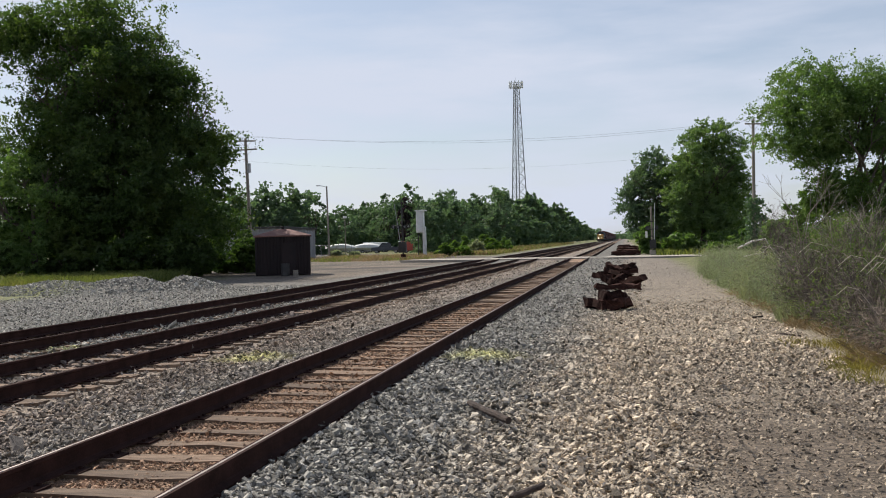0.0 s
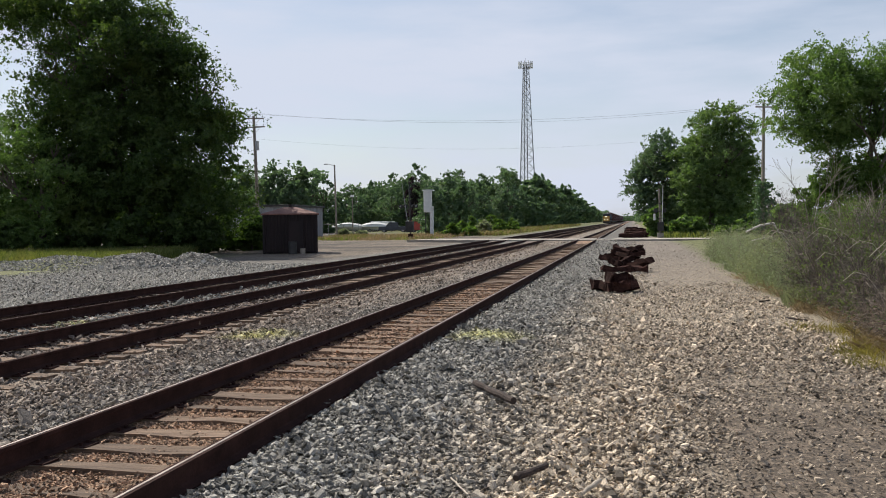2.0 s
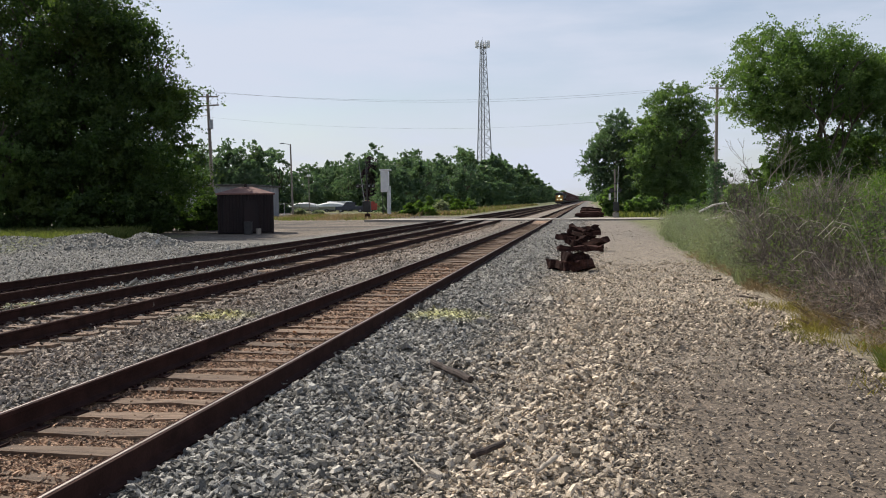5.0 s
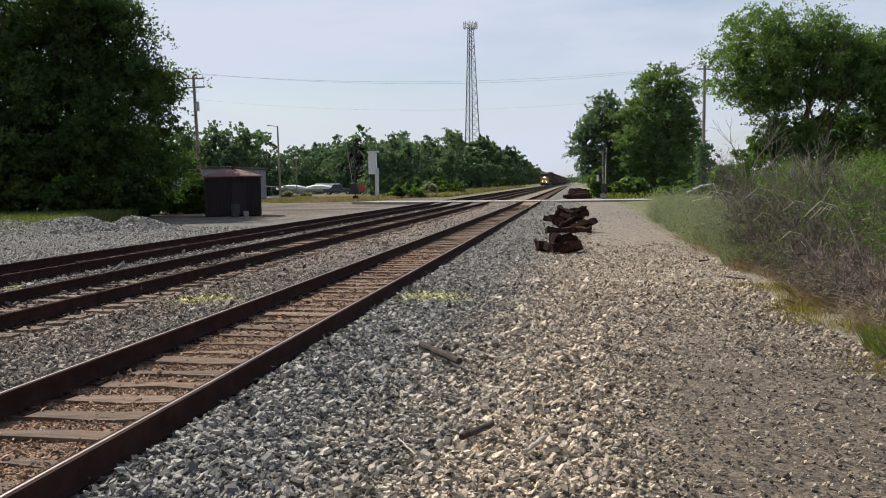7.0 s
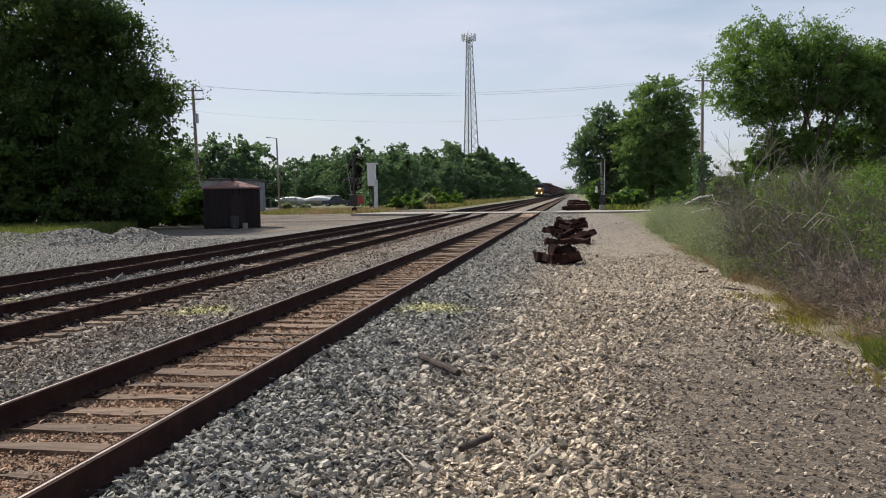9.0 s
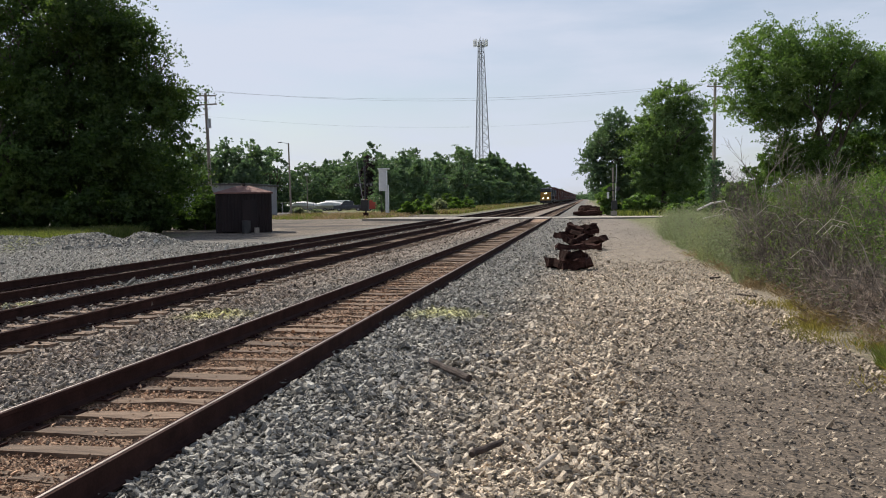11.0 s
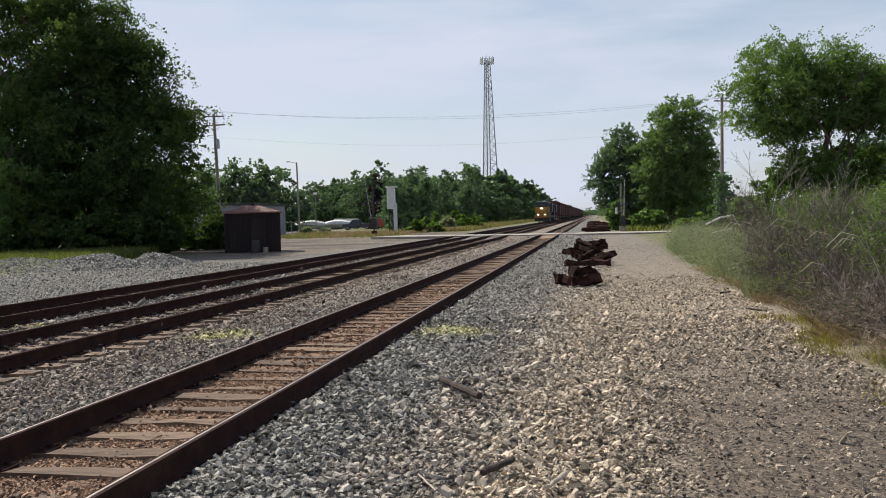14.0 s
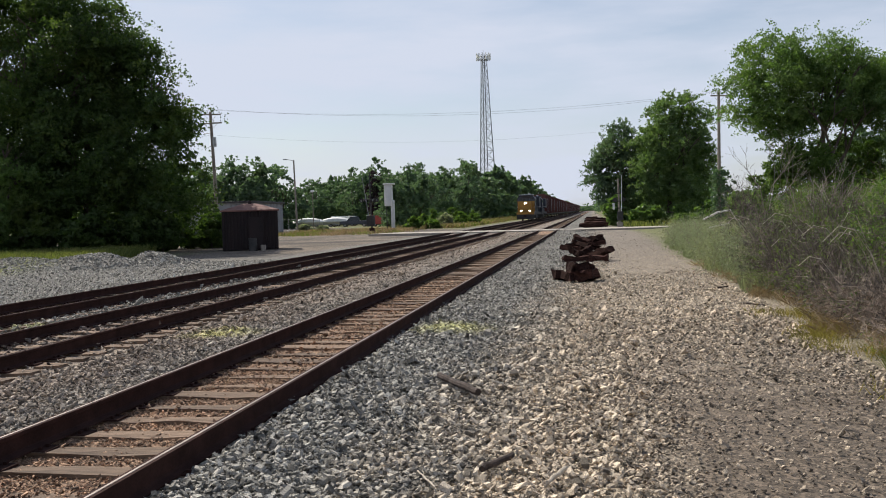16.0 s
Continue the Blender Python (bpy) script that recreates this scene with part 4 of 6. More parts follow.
def build_brush():
    """The thicket right of the road: tangled grey-brown bushes, green shrubs among them, sage and low weeds before them."""
    rng = random.Random(21)
    nr = np.random.default_rng(22)
    grey, leafy, shrub = "tangled grey-brown dry bush with a few green leaves", "tangled dry bush half covered by dull green leaves", "dense dull green shrub in the dry thicket"
    grp = "dry thicket beside the road"
    # the front row, along the gravel's edge
    for k in range(15):
        y = 12.4 + 0.72 * k + rng.uniform(-0.25, 0.25)
        x = max(3.75, 0.150 * y + 0.7) + rng.uniform(-0.12, 0.3)
        thicket_bush(x, y, 0.85 + 0.075 * (y - 12) + rng.uniform(-0.12, 0.15), rng.uniform(0.62, 0.8), rng, nr, 620, rng.choice((60, 250, 700)), OLIVE, rng.choice((TWIG, TWIG, TWIGD)), grey, grp)
    # the middle rows, higher
    for k in range(24):
        y = 12.6 + 0.68 * k + rng.uniform(-0.3, 0.3)
        x = max(5.1, 0.150 * y + 1.75) + rng.uniform(-0.2, 0.7)
        g = rng.choice((400, 1400, 2600))
        thicket_bush(x, y, min(1.4 + 0.085 * (y - 12), 2.25) + rng.uniform(-0.15, 0.18), rng.uniform(0.75, 1.05), rng, nr, 480, g, OLIVE if rng.random() < 0.6 else LEAF_BUSH, rng.choice((TWIG, TWIGD)), leafy if g > 500 else grey, grp)
    # green shrubs among and behind them
    for k, (x, y, h, w) in enumerate(((6.4, 15.5, 1.8, 1.0), (7.4, 17.5, 2.0, 1.1), (6.5, 19.4, 2.05, 1.0), (8.4, 20.5, 2.3, 1.2), (7.4, 22.6, 2.2, 1.1), (9.4, 23.4, 2.4, 1.3), (8.0, 26.0, 2.3, 1.2), (10.4, 26.5, 2.5, 1.4), (9.0, 29.6, 2.4, 1.3), (6.0, 13.6, 1.5, 0.9), (5.2, 14.6, 1.25, 0.7), (11.6, 30.5, 2.7, 1.5), (7.5, 31.0, 2.1, 1.1))):
        thicket_bush(x, y, h, w, rng, nr, 200, 4800, LEAF_BUSH if k % 3 else OLIVE, TWIG, shrub, "green shrubs of the thicket", "bush", leaf_size=0.034)
    # thin, nearly bare dark saplings where the thicket meets the trees
    for x, y, h in ((4.3, 28.6, 2.3), (4.9, 31.0, 2.6), (5.4, 33.5, 2.7), (4.5, 26.2, 1.9), (6.2, 36.0, 3.0)):
        thicket_bush(x, y, h, 0.75, rng, nr, 520, 90, OLIVE, TWIGD, "nearly bare dark brushwood", grp, thick=0.0045)
    # matted dead stalks in front
    for k in range(22):
        y = 9.0 + 6.0 * (k / 22)
        x = 3.75 + abs(rng.gauss(0, 0.75)) + (0.25 if y < 10.6 else 0.0)
        thicket_bush(x, y, rng.uniform(0.35, 0.6) + 0.03 * (y - 9), rng.uniform(0.4, 0.6), rng, nr, 430, rng.choice((0, 0, 70)), OLIVE, STALK, "matted low brown dead weed stalks before the thicket", "dead weeds before the thicket", "dead_weeds", "weeds", 0.0028)
    # long pale canes that arch out of the tangle
    for k in range(26):
        y = rng.uniform(11.5, 25)
        x = max(3.8, 0.150 * y + 0.55) + rng.uniform(0, 1.2)
        a, L = rng.uniform(2.2, 4.6), rng.uniform(0.8, 1.7)
        p0 = Vector((x, y, float(ground_z(x, y)) - 0.03))
        pts = [p0 + Vector((math.cos(a) * L * 0.75 * u, math.sin(a) * L * 0.75 * u, L * 1.0 * math.sin(2.1 * u))) for u in (0, 0.2, 0.4, 0.6, 0.8, 1.0)]
        tagged(part("cane", tube(B(), pts, [0.009, 0.0085, 0.008, 0.007, 0.0055, 0.004], 5), CANE), "long pale bare cane arching out of the thicket", "cane", "pale canes of the thicket")

    def sage(r, n):
        y = r.uniform(19, 46, n)
        return 3.3 + 0.25 * np.sin(y * 0.9) + 0.012 * (y - 19) + np.abs(r.normal(0, 0.8, n)), y
    blades("weeds", "low grey-green weeds along the road", SAGE, 5000, sage, 0.4, 0.02, 0.3, "weeds")
    for k in range(44):
        y = 21.5 + 25 * (k / 44) ** 1.1
        x = 3.4 + 0.15 * math.sin(y * 0.9) + 0.006 * (y - 19) + min(abs(rng.gauss(0, 0.8)), 1.8)
        h = rng.uniform(0.95, 1.45)
        ob = empty("sage_bush", pose(x, y, float(ground_z(x, y))), label="feathery grey-green sage-like weed at the road's edge", category="weed", group="sage weeds")
        segs = []
        twigs(segs, rng, 0, 0, 0, 9, h, 0.5, 0.005)
        tagged(sticks_mesh("twig_tangle", segs, TWIG, ob), kind="stuff")
        n = 2800
        c = np.stack([nr.normal(0, 0.30, n), nr.normal(0, 0.32, n), np.abs(nr.normal(0.45, 0.26, n)) * h], 1)
        v, f = tri_leaves(c, 0.031, nr, 0.3)
        arrays("foliage", v, f, SAGE, ob)

    def yellow(r, n):
        c = r.integers(0, 22, n)
        cy, cx = r.uniform(7.6, 16.0, 22), r.uniform(-0.15, 0.75, 22)
        y = cy[c] + r.normal(0, 0.28, n)
        return 2.9 + cx[c] + 0.12 * np.sin(y * 1.9) + r.normal(0, 0.16, n), y
    blades("yellow_weeds", "low yellow-green flowering weeds at the gravel's edge", YELLOWG, 2600, yellow, 0.12, 0.010, 0.6, "weeds")

    def straw(r, n):
        y = r.uniform(7.5, 30, n)
        return 3.35 + 0.25 * np.sin(y * 1.3) + 0.15 * np.sin(y * 3.7) + np.abs(r.normal(0, 1.0, n)), y
    blades("dry_grass", "straw-coloured dry grass in the thicket", STRAW, 9000, straw, 0.2, 0.009, 1.1)

    def tuft(r, n):
        y = r.uniform(8.6, 10.4, n)
        return 3.1 + 0.1 * np.sin(y * 3.1) + np.abs(r.normal(0, 0.3, n)), y
    blades("grass", "low bright green grass at the gravel's edge", GRASS, 2600, tuft, 0.2, 0.008, 0.45)

    def green(r, n):
        y = r.uniform(16, 45, n)
        return 6.2 + np.abs(r.normal(0, 2.5, n)), y
    blades("grass", "rough green grass behind the thicket", GRASS, 6000, green, 0.6, 0.025, 0.3)

    def leftg(r, n):
        y = r.uniform(36, 50, n)
        return -22.5 - 0.25 * (y - 36) - np.abs(r.normal(0, 7.0, n)), y
    blades("grass", "sunlit yellow-green grass below the tall trees", GRASS, 15000, leftg, 0.55, 0.035, 0.45)

    def verge(r, n):
        y = 112 + 220 * r.uniform(0, 1, n) ** 1.3
        return -15.0 - np.abs(r.normal(0, 4.0, n)) - 0.01 * y, y
    blades("dry_grass", "pale dry verge grass between tracks and woods", STRAW, 9000, verge, 0.6, 0.07, 0.4)
    blades("grass", "green verge grass between tracks and woods", GRASS, 9000, verge, 0.6, 0.07, 0.4)

    def lotweeds(r, n):
        c = r.integers(0, 40, n)
        cx, cy = r.uniform(-38, -21, 40), r.uniform(88, 118, 40)
        return cx[c] + r.normal(0, 1.1, n), cy[c] + r.normal(0, 1.0, n)
    blades("dry_grass", "patchy dry weeds in the dirt lot", STRAW, 5000, lotweeds, 0.4, 0.05, 0.5)
    blades("grass", "patchy green weeds in the dirt lot", GRASS, 3000, lotweeds, 0.35, 0.05, 0.5)

    def vergr(r, n):
        y = r.uniform(86, 260, n)
        return 3.2 + np.abs(r.normal(0, 2.0, n)), y
    blades("grass", "green verge grass right of the tracks", GRASS, 7000, vergr, 0.6, 0.12, 0.35)


def pole_thing(x, y, h, r, label, lean=(0, 0), name="utility_pole"):
    t = empty(name, pose(x, y, -0.25, lean[0], lean[1], 0), label=label, category="pole")
    part("post", rod(B(), (0, 0, -0.3), (0, 0, h), r, r * 0.68, 12), POLEW, t, smooth=False)
    return t


def crossarm(t, z, length, turn, n=4):
    bm = B()
    box(bm, 0, -0.14, z, length, 0.10, 0.12, bevel=0.012)
    arm = part("crossarm", bm, POLEW, t, "weathered wooden crossarm")
    arm.rotation_euler.z = turn
    for k in range(n):
        px = -length / 2 + 0.12 + k * (length - 0.24) / (n - 1)
        bm = B()
        rod(bm, (px, -0.14, z + 0.06), (px, -0.14, z + 0.16), 0.012, 0.012, 6)
        rod(bm, (px, -0.14, z + 0.14), (px, -0.14, z + 0.19), 0.04, 0.05, 8)
        rod(bm, (px, -0.14, z + 0.19), (px, -0.14, z + 0.25), 0.045, 0.022, 8)
        part("insulator", bm, STEEL, arm, "small grey insulator")
    for s in (-1, 1):
        part("brace", rod(B(), (s * length * 0.3, -0.1, z - 0.04), (0, -0.1, z - 0.6), 0.015, 0.015, 5), STEEL, arm)


def wire(p, q, sag, r):
    p, q = Vector(p), Vector(q)
    pts = []
    for i in range(25):
        u = i / 24
        v = p.lerp(q, u)
        v.z -= sag * 4 * u * (1 - u)
        pts.append(v)
    bm = B()
    for a, b in zip(pts, pts[1:]):
        rod(bm, a, b, r, r, 5, False)
    ob = part("power_line", bm, CABLE)
    return tagged(ob, "thin dark overhead wire between the poles", "cable", "overhead wires")


LEFT_POLE, RIGHT_POLE = (-31.65, 72.0, 11.2), (11.0, 81.0, 11.8)


def build_poles():
    t = pole_thing(LEFT_POLE[0], LEFT_POLE[1], LEFT_POLE[2], 0.17, "grey wooden utility pole with two crossarms behind the shed", (0, -1.6))
    crossarm(t, LEFT_POLE[2] - 0.25, 1.7, 0.5)
    crossarm(t, LEFT_POLE[2] - 1.0, 2.0, 0.1)
    bm = B()
    rod(bm, (0.25, -0.1, 8.2), (0.25, -0.1, 9.0), 0.16, 0.16, 12)
    part("bracket", rod(B(), (0, 0, 9.4), (-0.7, 0, 9.35), 0.03, 0.03, 6), STEEL, t)
    part("transformer", bm, STEEL, t, "small grey transformer can")
    t = pole_thing(RIGHT_POLE[0], RIGHT_POLE[1], RIGHT_POLE[2], 0.17, "grey wooden utility pole overgrown by vines", (0, 0.6))
    crossarm(t, RIGHT_POLE[2] - 0.4, 1.6, 0.3)
    crossarm(t, RIGHT_POLE[2] - 2.0, 1.1, 1.3, 3)
    nr = np.random.default_rng(31)
    c = np.stack([nr.normal(-0.15, 0.25, 1100), nr.normal(0, 0.25, 1100), nr.uniform(0, 5.0, 1100)], 1)
    v, f = leaves(c, 0.13, nr)
    arrays("vine", v, f, LEAF_FAR, t, "green climbing vine")
    for dz, dx, sag, thick in ((-0.05, -0.5, 1.0, 0.007), (-0.05, 0.45, 1.2, 0.007), (-2.2, 0, 1.3, 0.004)):
        wire((LEFT_POLE[0] + dx * 0.9, LEFT_POLE[1], LEFT_POLE[2] + dz - 0.05), (RIGHT_POLE[0] + dx, RIGHT_POLE[1], RIGHT_POLE[2] + dz - 0.25), sag, thick)
        wire((LEFT_POLE[0] + dx * 0.9, LEFT_POLE[1], LEFT_POLE[2] + dz - 0.05), (-78, 62, 10.5 + dz), 0.8, thick)
    # lamp posts of the lot
    t = pole_thing(-38.6, 113, 9.6, 0.14, "slim wooden lamp post with a short arm", (0, -1.0), "lamp_post")
    part("arm", rod(B(), (0, 0, 9.5), (-0.9, -0.3, 9.75), 0.035, 0.03, 6), STEEL, t)
    part("lamp_head", box(B(), -1.05, -0.35, 9.72, 0.5, 0.22, 0.14, bevel=0.04), STEEL, t)
    t = pole_thing(-41.8, 130, 5.9, 0.08, "small pole with a white lamp in the lot", (0, 0), "lamp_post")
    part("lamp_head", box(B(), 0, -0.05, 5.95, 0.55, 0.35, 0.32, bevel=0.08), WHITEP, t)


def build_tower():
    """Three-legged lattice mast with a ring of antennas."""
    X, Y, H = -38.4, 330.0, 59.7
    t = empty("radio_tower", pose(X, Y, -0.2, 0, 0, 20), label="tall grey steel lattice tower with antennas on top", category="tower")
    def corner(k, z):
        a = math.radians(90 + 120 * k)
        r = 3.9 - (3.9 - 1.15) * z / H
        return Vector((math.cos(a) * r, math.sin(a) * r, z))
    for k in range(3):
        part("leg", rod(B(), corner(k, 0), corner(k, H), 0.24, 0.13, 8), TOWERS, t)
    n = 20
    zs = [H * (1 - (1 - i / n) ** 1.25) for i in range(n + 1)]
    for k in range(3):
        bm = B()
        for i in range(n):
            rod(bm, corner(k, zs[i]), corner((k + 1) % 3, zs[i + 1]), 0.07, 0.07, 4, False)
            rod(bm, corner((k + 1) % 3, zs[i]), corner(k, zs[i + 1]), 0.07, 0.07, 4, False)
            rod(bm, corner(k, zs[i + 1]), corner((k + 1) % 3, zs[i + 1]), 0.05, 0.05, 4, False)
        part("bracing", bm, TOWERS, t)
    part("cable_run", rod(B(), (0.4, -0.6, 0), (0.25, -0.35, H), 0.16, 0.13, 6), CABLE, t, "dark bundle of feed cables")
    ring, guard = B(), B()
    for k in range(12):
        a, b = math.radians(30 * k), math.radians(30 * k + 30)
        for bm, z in ((ring, H - 1.2), (guard, H + 0.3)):
            rod(bm, (2.3 * math.cos(a), 2.3 * math.sin(a), z), (2.3 * math.cos(b), 2.3 * math.sin(b), z), 0.07, 0.07, 5, False)
        if k % 2 == 0:
            rod(ring, (0, 0, H - 1.2), (2.3 * math.cos(a), 2.3 * math.sin(a), H - 1.2), 0.06, 0.06, 5, False)
    part("platform", ring, TOWERS, t)
    part("guard_ring", guard, TOWERS, t)
    for k in range(12):
        a = math.radians(30 * k + 8)
        part("antenna", box(B(), 2.55 * math.cos(a), 2.55 * math.sin(a), H - 0.2, 0.3, 0.3, 2.5, Matrix.Rotation(a, 4, "Z"), 0.05), WHITEP, t)
    part("lightning_rod", rod(B(), (0, 0, H), (0, 0, H + 2.4), 0.06, 0.03, 6), TOWERS, t)


def build_shed():
    t = empty("shed", pose(-20.75, 52.0, -0.22, 0, 0, 20), label="small dark rusted sheet-metal shed with a faded red hipped roof", category="shed")
    w, d, h = 3.2, 2.6, 2.42
    for x, y, a, L in ((0, -d / 2, 0, w), (0, d / 2, 180, w), (-w / 2, 0, -90, d - 0.14), (w / 2, 0, 90, d - 0.14)):
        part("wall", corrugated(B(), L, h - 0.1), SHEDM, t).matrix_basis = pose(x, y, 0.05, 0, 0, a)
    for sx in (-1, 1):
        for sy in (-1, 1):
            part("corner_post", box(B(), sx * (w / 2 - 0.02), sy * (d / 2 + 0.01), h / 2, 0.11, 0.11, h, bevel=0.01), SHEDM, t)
    bm = B()
    e, a = 0.14, 0.42
    c = [bm.verts.new((x * (w / 2 + e), y * (d / 2 + e), z)) for z in (h - 0.08, h) for x, y in ((-1, -1), (1, -1), (1, 1), (-1, 1))]
    r1, r2 = bm.verts.new((-0.35, 0, h + a)), bm.verts.new((0.35, 0, h + a))
    for i in range(4):
        bm.faces.new((c[i], c[(i + 1) % 4], c[4 + (i + 1) % 4], c[4 + i]))
    bm.faces.new(c[:4][::-1])
    bm.faces.new((c[4], c[5], r2, r1)), bm.faces.new((c[5], c[6], r2)), bm.faces.new((c[6], c[7], r1, r2)), bm.faces.new((c[7], c[4], r1))
    part("roof", bm, SHEDROOF, t, "faded red low hipped roof")
    part("roof_vent", rod(B(), (0, 0, h + a - 0.05), (0, 0, h + a + 0.16), 0.11, 0.09, 10), SHEDM, t)
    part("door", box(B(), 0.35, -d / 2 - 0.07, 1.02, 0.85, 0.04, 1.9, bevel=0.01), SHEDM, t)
    # a small drum and a bucket before it
    for x, y, r, h2, mat, lab, nm in ((-19.7, 49.6, 0.24, 0.75, BLACKM, "dark steel drum standing at the shed", "drum"), (-19.1, 49.7, 0.15, 0.34, POLEW, "weathered grey-brown bucket on the ground at the shed", "bucket")):
        bm = B()
        rod(bm, (0, 0, 0), (0, 0, h2), r, r * 1.02, 16)
        for z in (0.02, h2 * 0.5, h2 - 0.02):
            rod(bm, (0, 0, z - 0.015), (0, 0, z + 0.015), r * 1.07, r * 1.07, 16)
        tagged(part(nm, bm, mat), lab, nm).matrix_basis = pose(x, y, -0.225)


def build_warehouse():
    t = empty("warehouse", pose(-47.6, 100, -0.2, 0, 0, 4), label="long low grey sheet-metal warehouse with a flat roof", category="building")
    w, d, h = 19.0, 14.0, 3.75
    for x, y, a, L in ((0, -d / 2, 0, w), (0, d / 2, 180, w), (-w / 2, 0, -90, d - 0.3), (w / 2, 0, 90, d - 0.3)):
        part("wall", corrugated(B(), L, h, 0.6, 0.06, 0.12), WALLG, t).matrix_basis = pose(x, y, 0, 0, 0, a)
    part("roof", box(B(), 0, 0, h + 0.1, w + 0.5, d + 0.5, 0.2, bevel=0.03), BLACKM, t, "dark flat roof edge")
    part("door", box(B(), 5.5, -d / 2 - 0.16, 1.05, 1.0, 0.06, 2.1, bevel=0.01), WHITEP, t, "pale steel door")


def build_signals():
    # crossing flasher with raised gate arm, left of the tracks
    t = empty("crossing_signal", pose(-22.9, 91, -0.22, 0, -0.8, 0), label="black level-crossing signal mast with flasher lamps and raised gate arm", category="signal")
    part("mast", rod(B(), (0, 0, 0), (0, 0, 5.0), 0.09, 0.08, 10), BLACKM, t)
    part("base", box(B(), 0, 0, 0.3, 0.5, 0.5, 0.6, bevel=0.04), RUST, t)
    part("gate_machine", box(B(), 0, -0.25, 1.35, 0.8, 0.6, 1.15, bevel=0.05), BLACKM, t, "dark gate machine box")
    part("gate_arm", rod(B(), (-0.15, -0.4, 1.6), (-0.7, -0.4, 6.0), 0.045, 0.025, 8), TOWERS, t, "thin raised gate arm")
    part("upper_mast", rod(B(), (0, 0, 5.0), (0, 0, 6.3), 0.07, 0.05, 8), BLACKM, t)
    part("lamp_bar", rod(B(), (-1.2, -0.1, 3.6), (0.75, -0.1, 3.6), 0.05, 0.05, 6), BLACKM, t)
    for x in (-0.95, -0.45, 0.3, 0.7):
        lamp = part("flasher", rod(B(), (x, -0.16, 3.5), (x, -0.04, 3.5), 0.22, 0.22, 16), BLACKM, t, "round dark flasher background")
        part("lens", rod(B(), (x, -0.22, 3.5), (x, -0.165, 3.5), 0.11, 0.11, 12), STEEL, lamp, "unlit glinting lens")
        part("hood", rod(B(), (x, -0.38, 3.56), (x, -0.165, 3.56), 0.13, 0.14, 10, False), BLACKM, lamp)
    part("bell", rod(B(), (0, 0, 5.0), (0, 0, 5.2), 0.17, 0.1, 12), BLACKM, t)
    # white cabinet on a post
    t = empty("signal_cabinet", pose(-25.3, 110, -0.22), label="tall white equipment cabinet on a white post", category="cabinet")
    part("post", box(B(), 0.42, 0, 1.9, 0.42, 0.42, 3.8, bevel=0.03), WHITEP, t)
    part("cabinet", box(B(), -0.08, 0, 4.4, 0.95, 0.8, 2.7, bevel=0.05), WHITEP, t)
    part("door", box(B(), -0.08, -0.42, 4.4, 0.75, 0.04, 2.4, bevel=0.02), WHITEP, t)
    part("cap", box(B(), 0.0, 0, 5.83, 1.35, 1.1, 0.16, bevel=0.03), WHITEP, t)
    part("leg", box(B(), -0.38, 0, 1.8, 0.10, 0.10, 3.6, bevel=0.01), BLACKM, t)
    # signal mast right of the tracks
    t = empty("crossing_signal", pose(2.75, 92, -0.25, 0, -1.2, 0), label="dark signal mast with ladder brackets beside the level crossing", category="signal")
    part("mast", rod(B(), (0, 0, 0), (0, 0, 4.9), 0.12, 0.09, 10), POLEW, t)
    part("gate_arm", rod(B(), (0.18, -0.3, 1.4), (0.36, -0.3, 5.2), 0.04, 0.02, 8), WHITEP, t, "raised white gate arm")
    part("base", box(B(), 0, 0, 0.25, 0.6, 0.6, 0.5, bevel=0.04), CONCRETE, t)
    part("box", box(B(), 0.05, -0.25, 1.1, 0.6, 0.45, 0.9, bevel=0.04), BLACKM, t)
    part("white_box", box(B(), -0.55, -0.15, 2.1, 0.22, 0.22, 0.65, bevel=0.03), WHITEP, t, "small white meter box")
    for z in (1.9, 2.6, 3.4):
        part("bracket", box(B(), 0, -0.1, z, 1.0, 0.08, 0.08, bevel=0.01), BLACKM, t)
    for x in (-0.4, 0.4):
        part("flasher", rod(B(), (x, -0.18, 2.75), (x, -0.08, 2.75), 0.24, 0.24, 14), BLACKM, t)


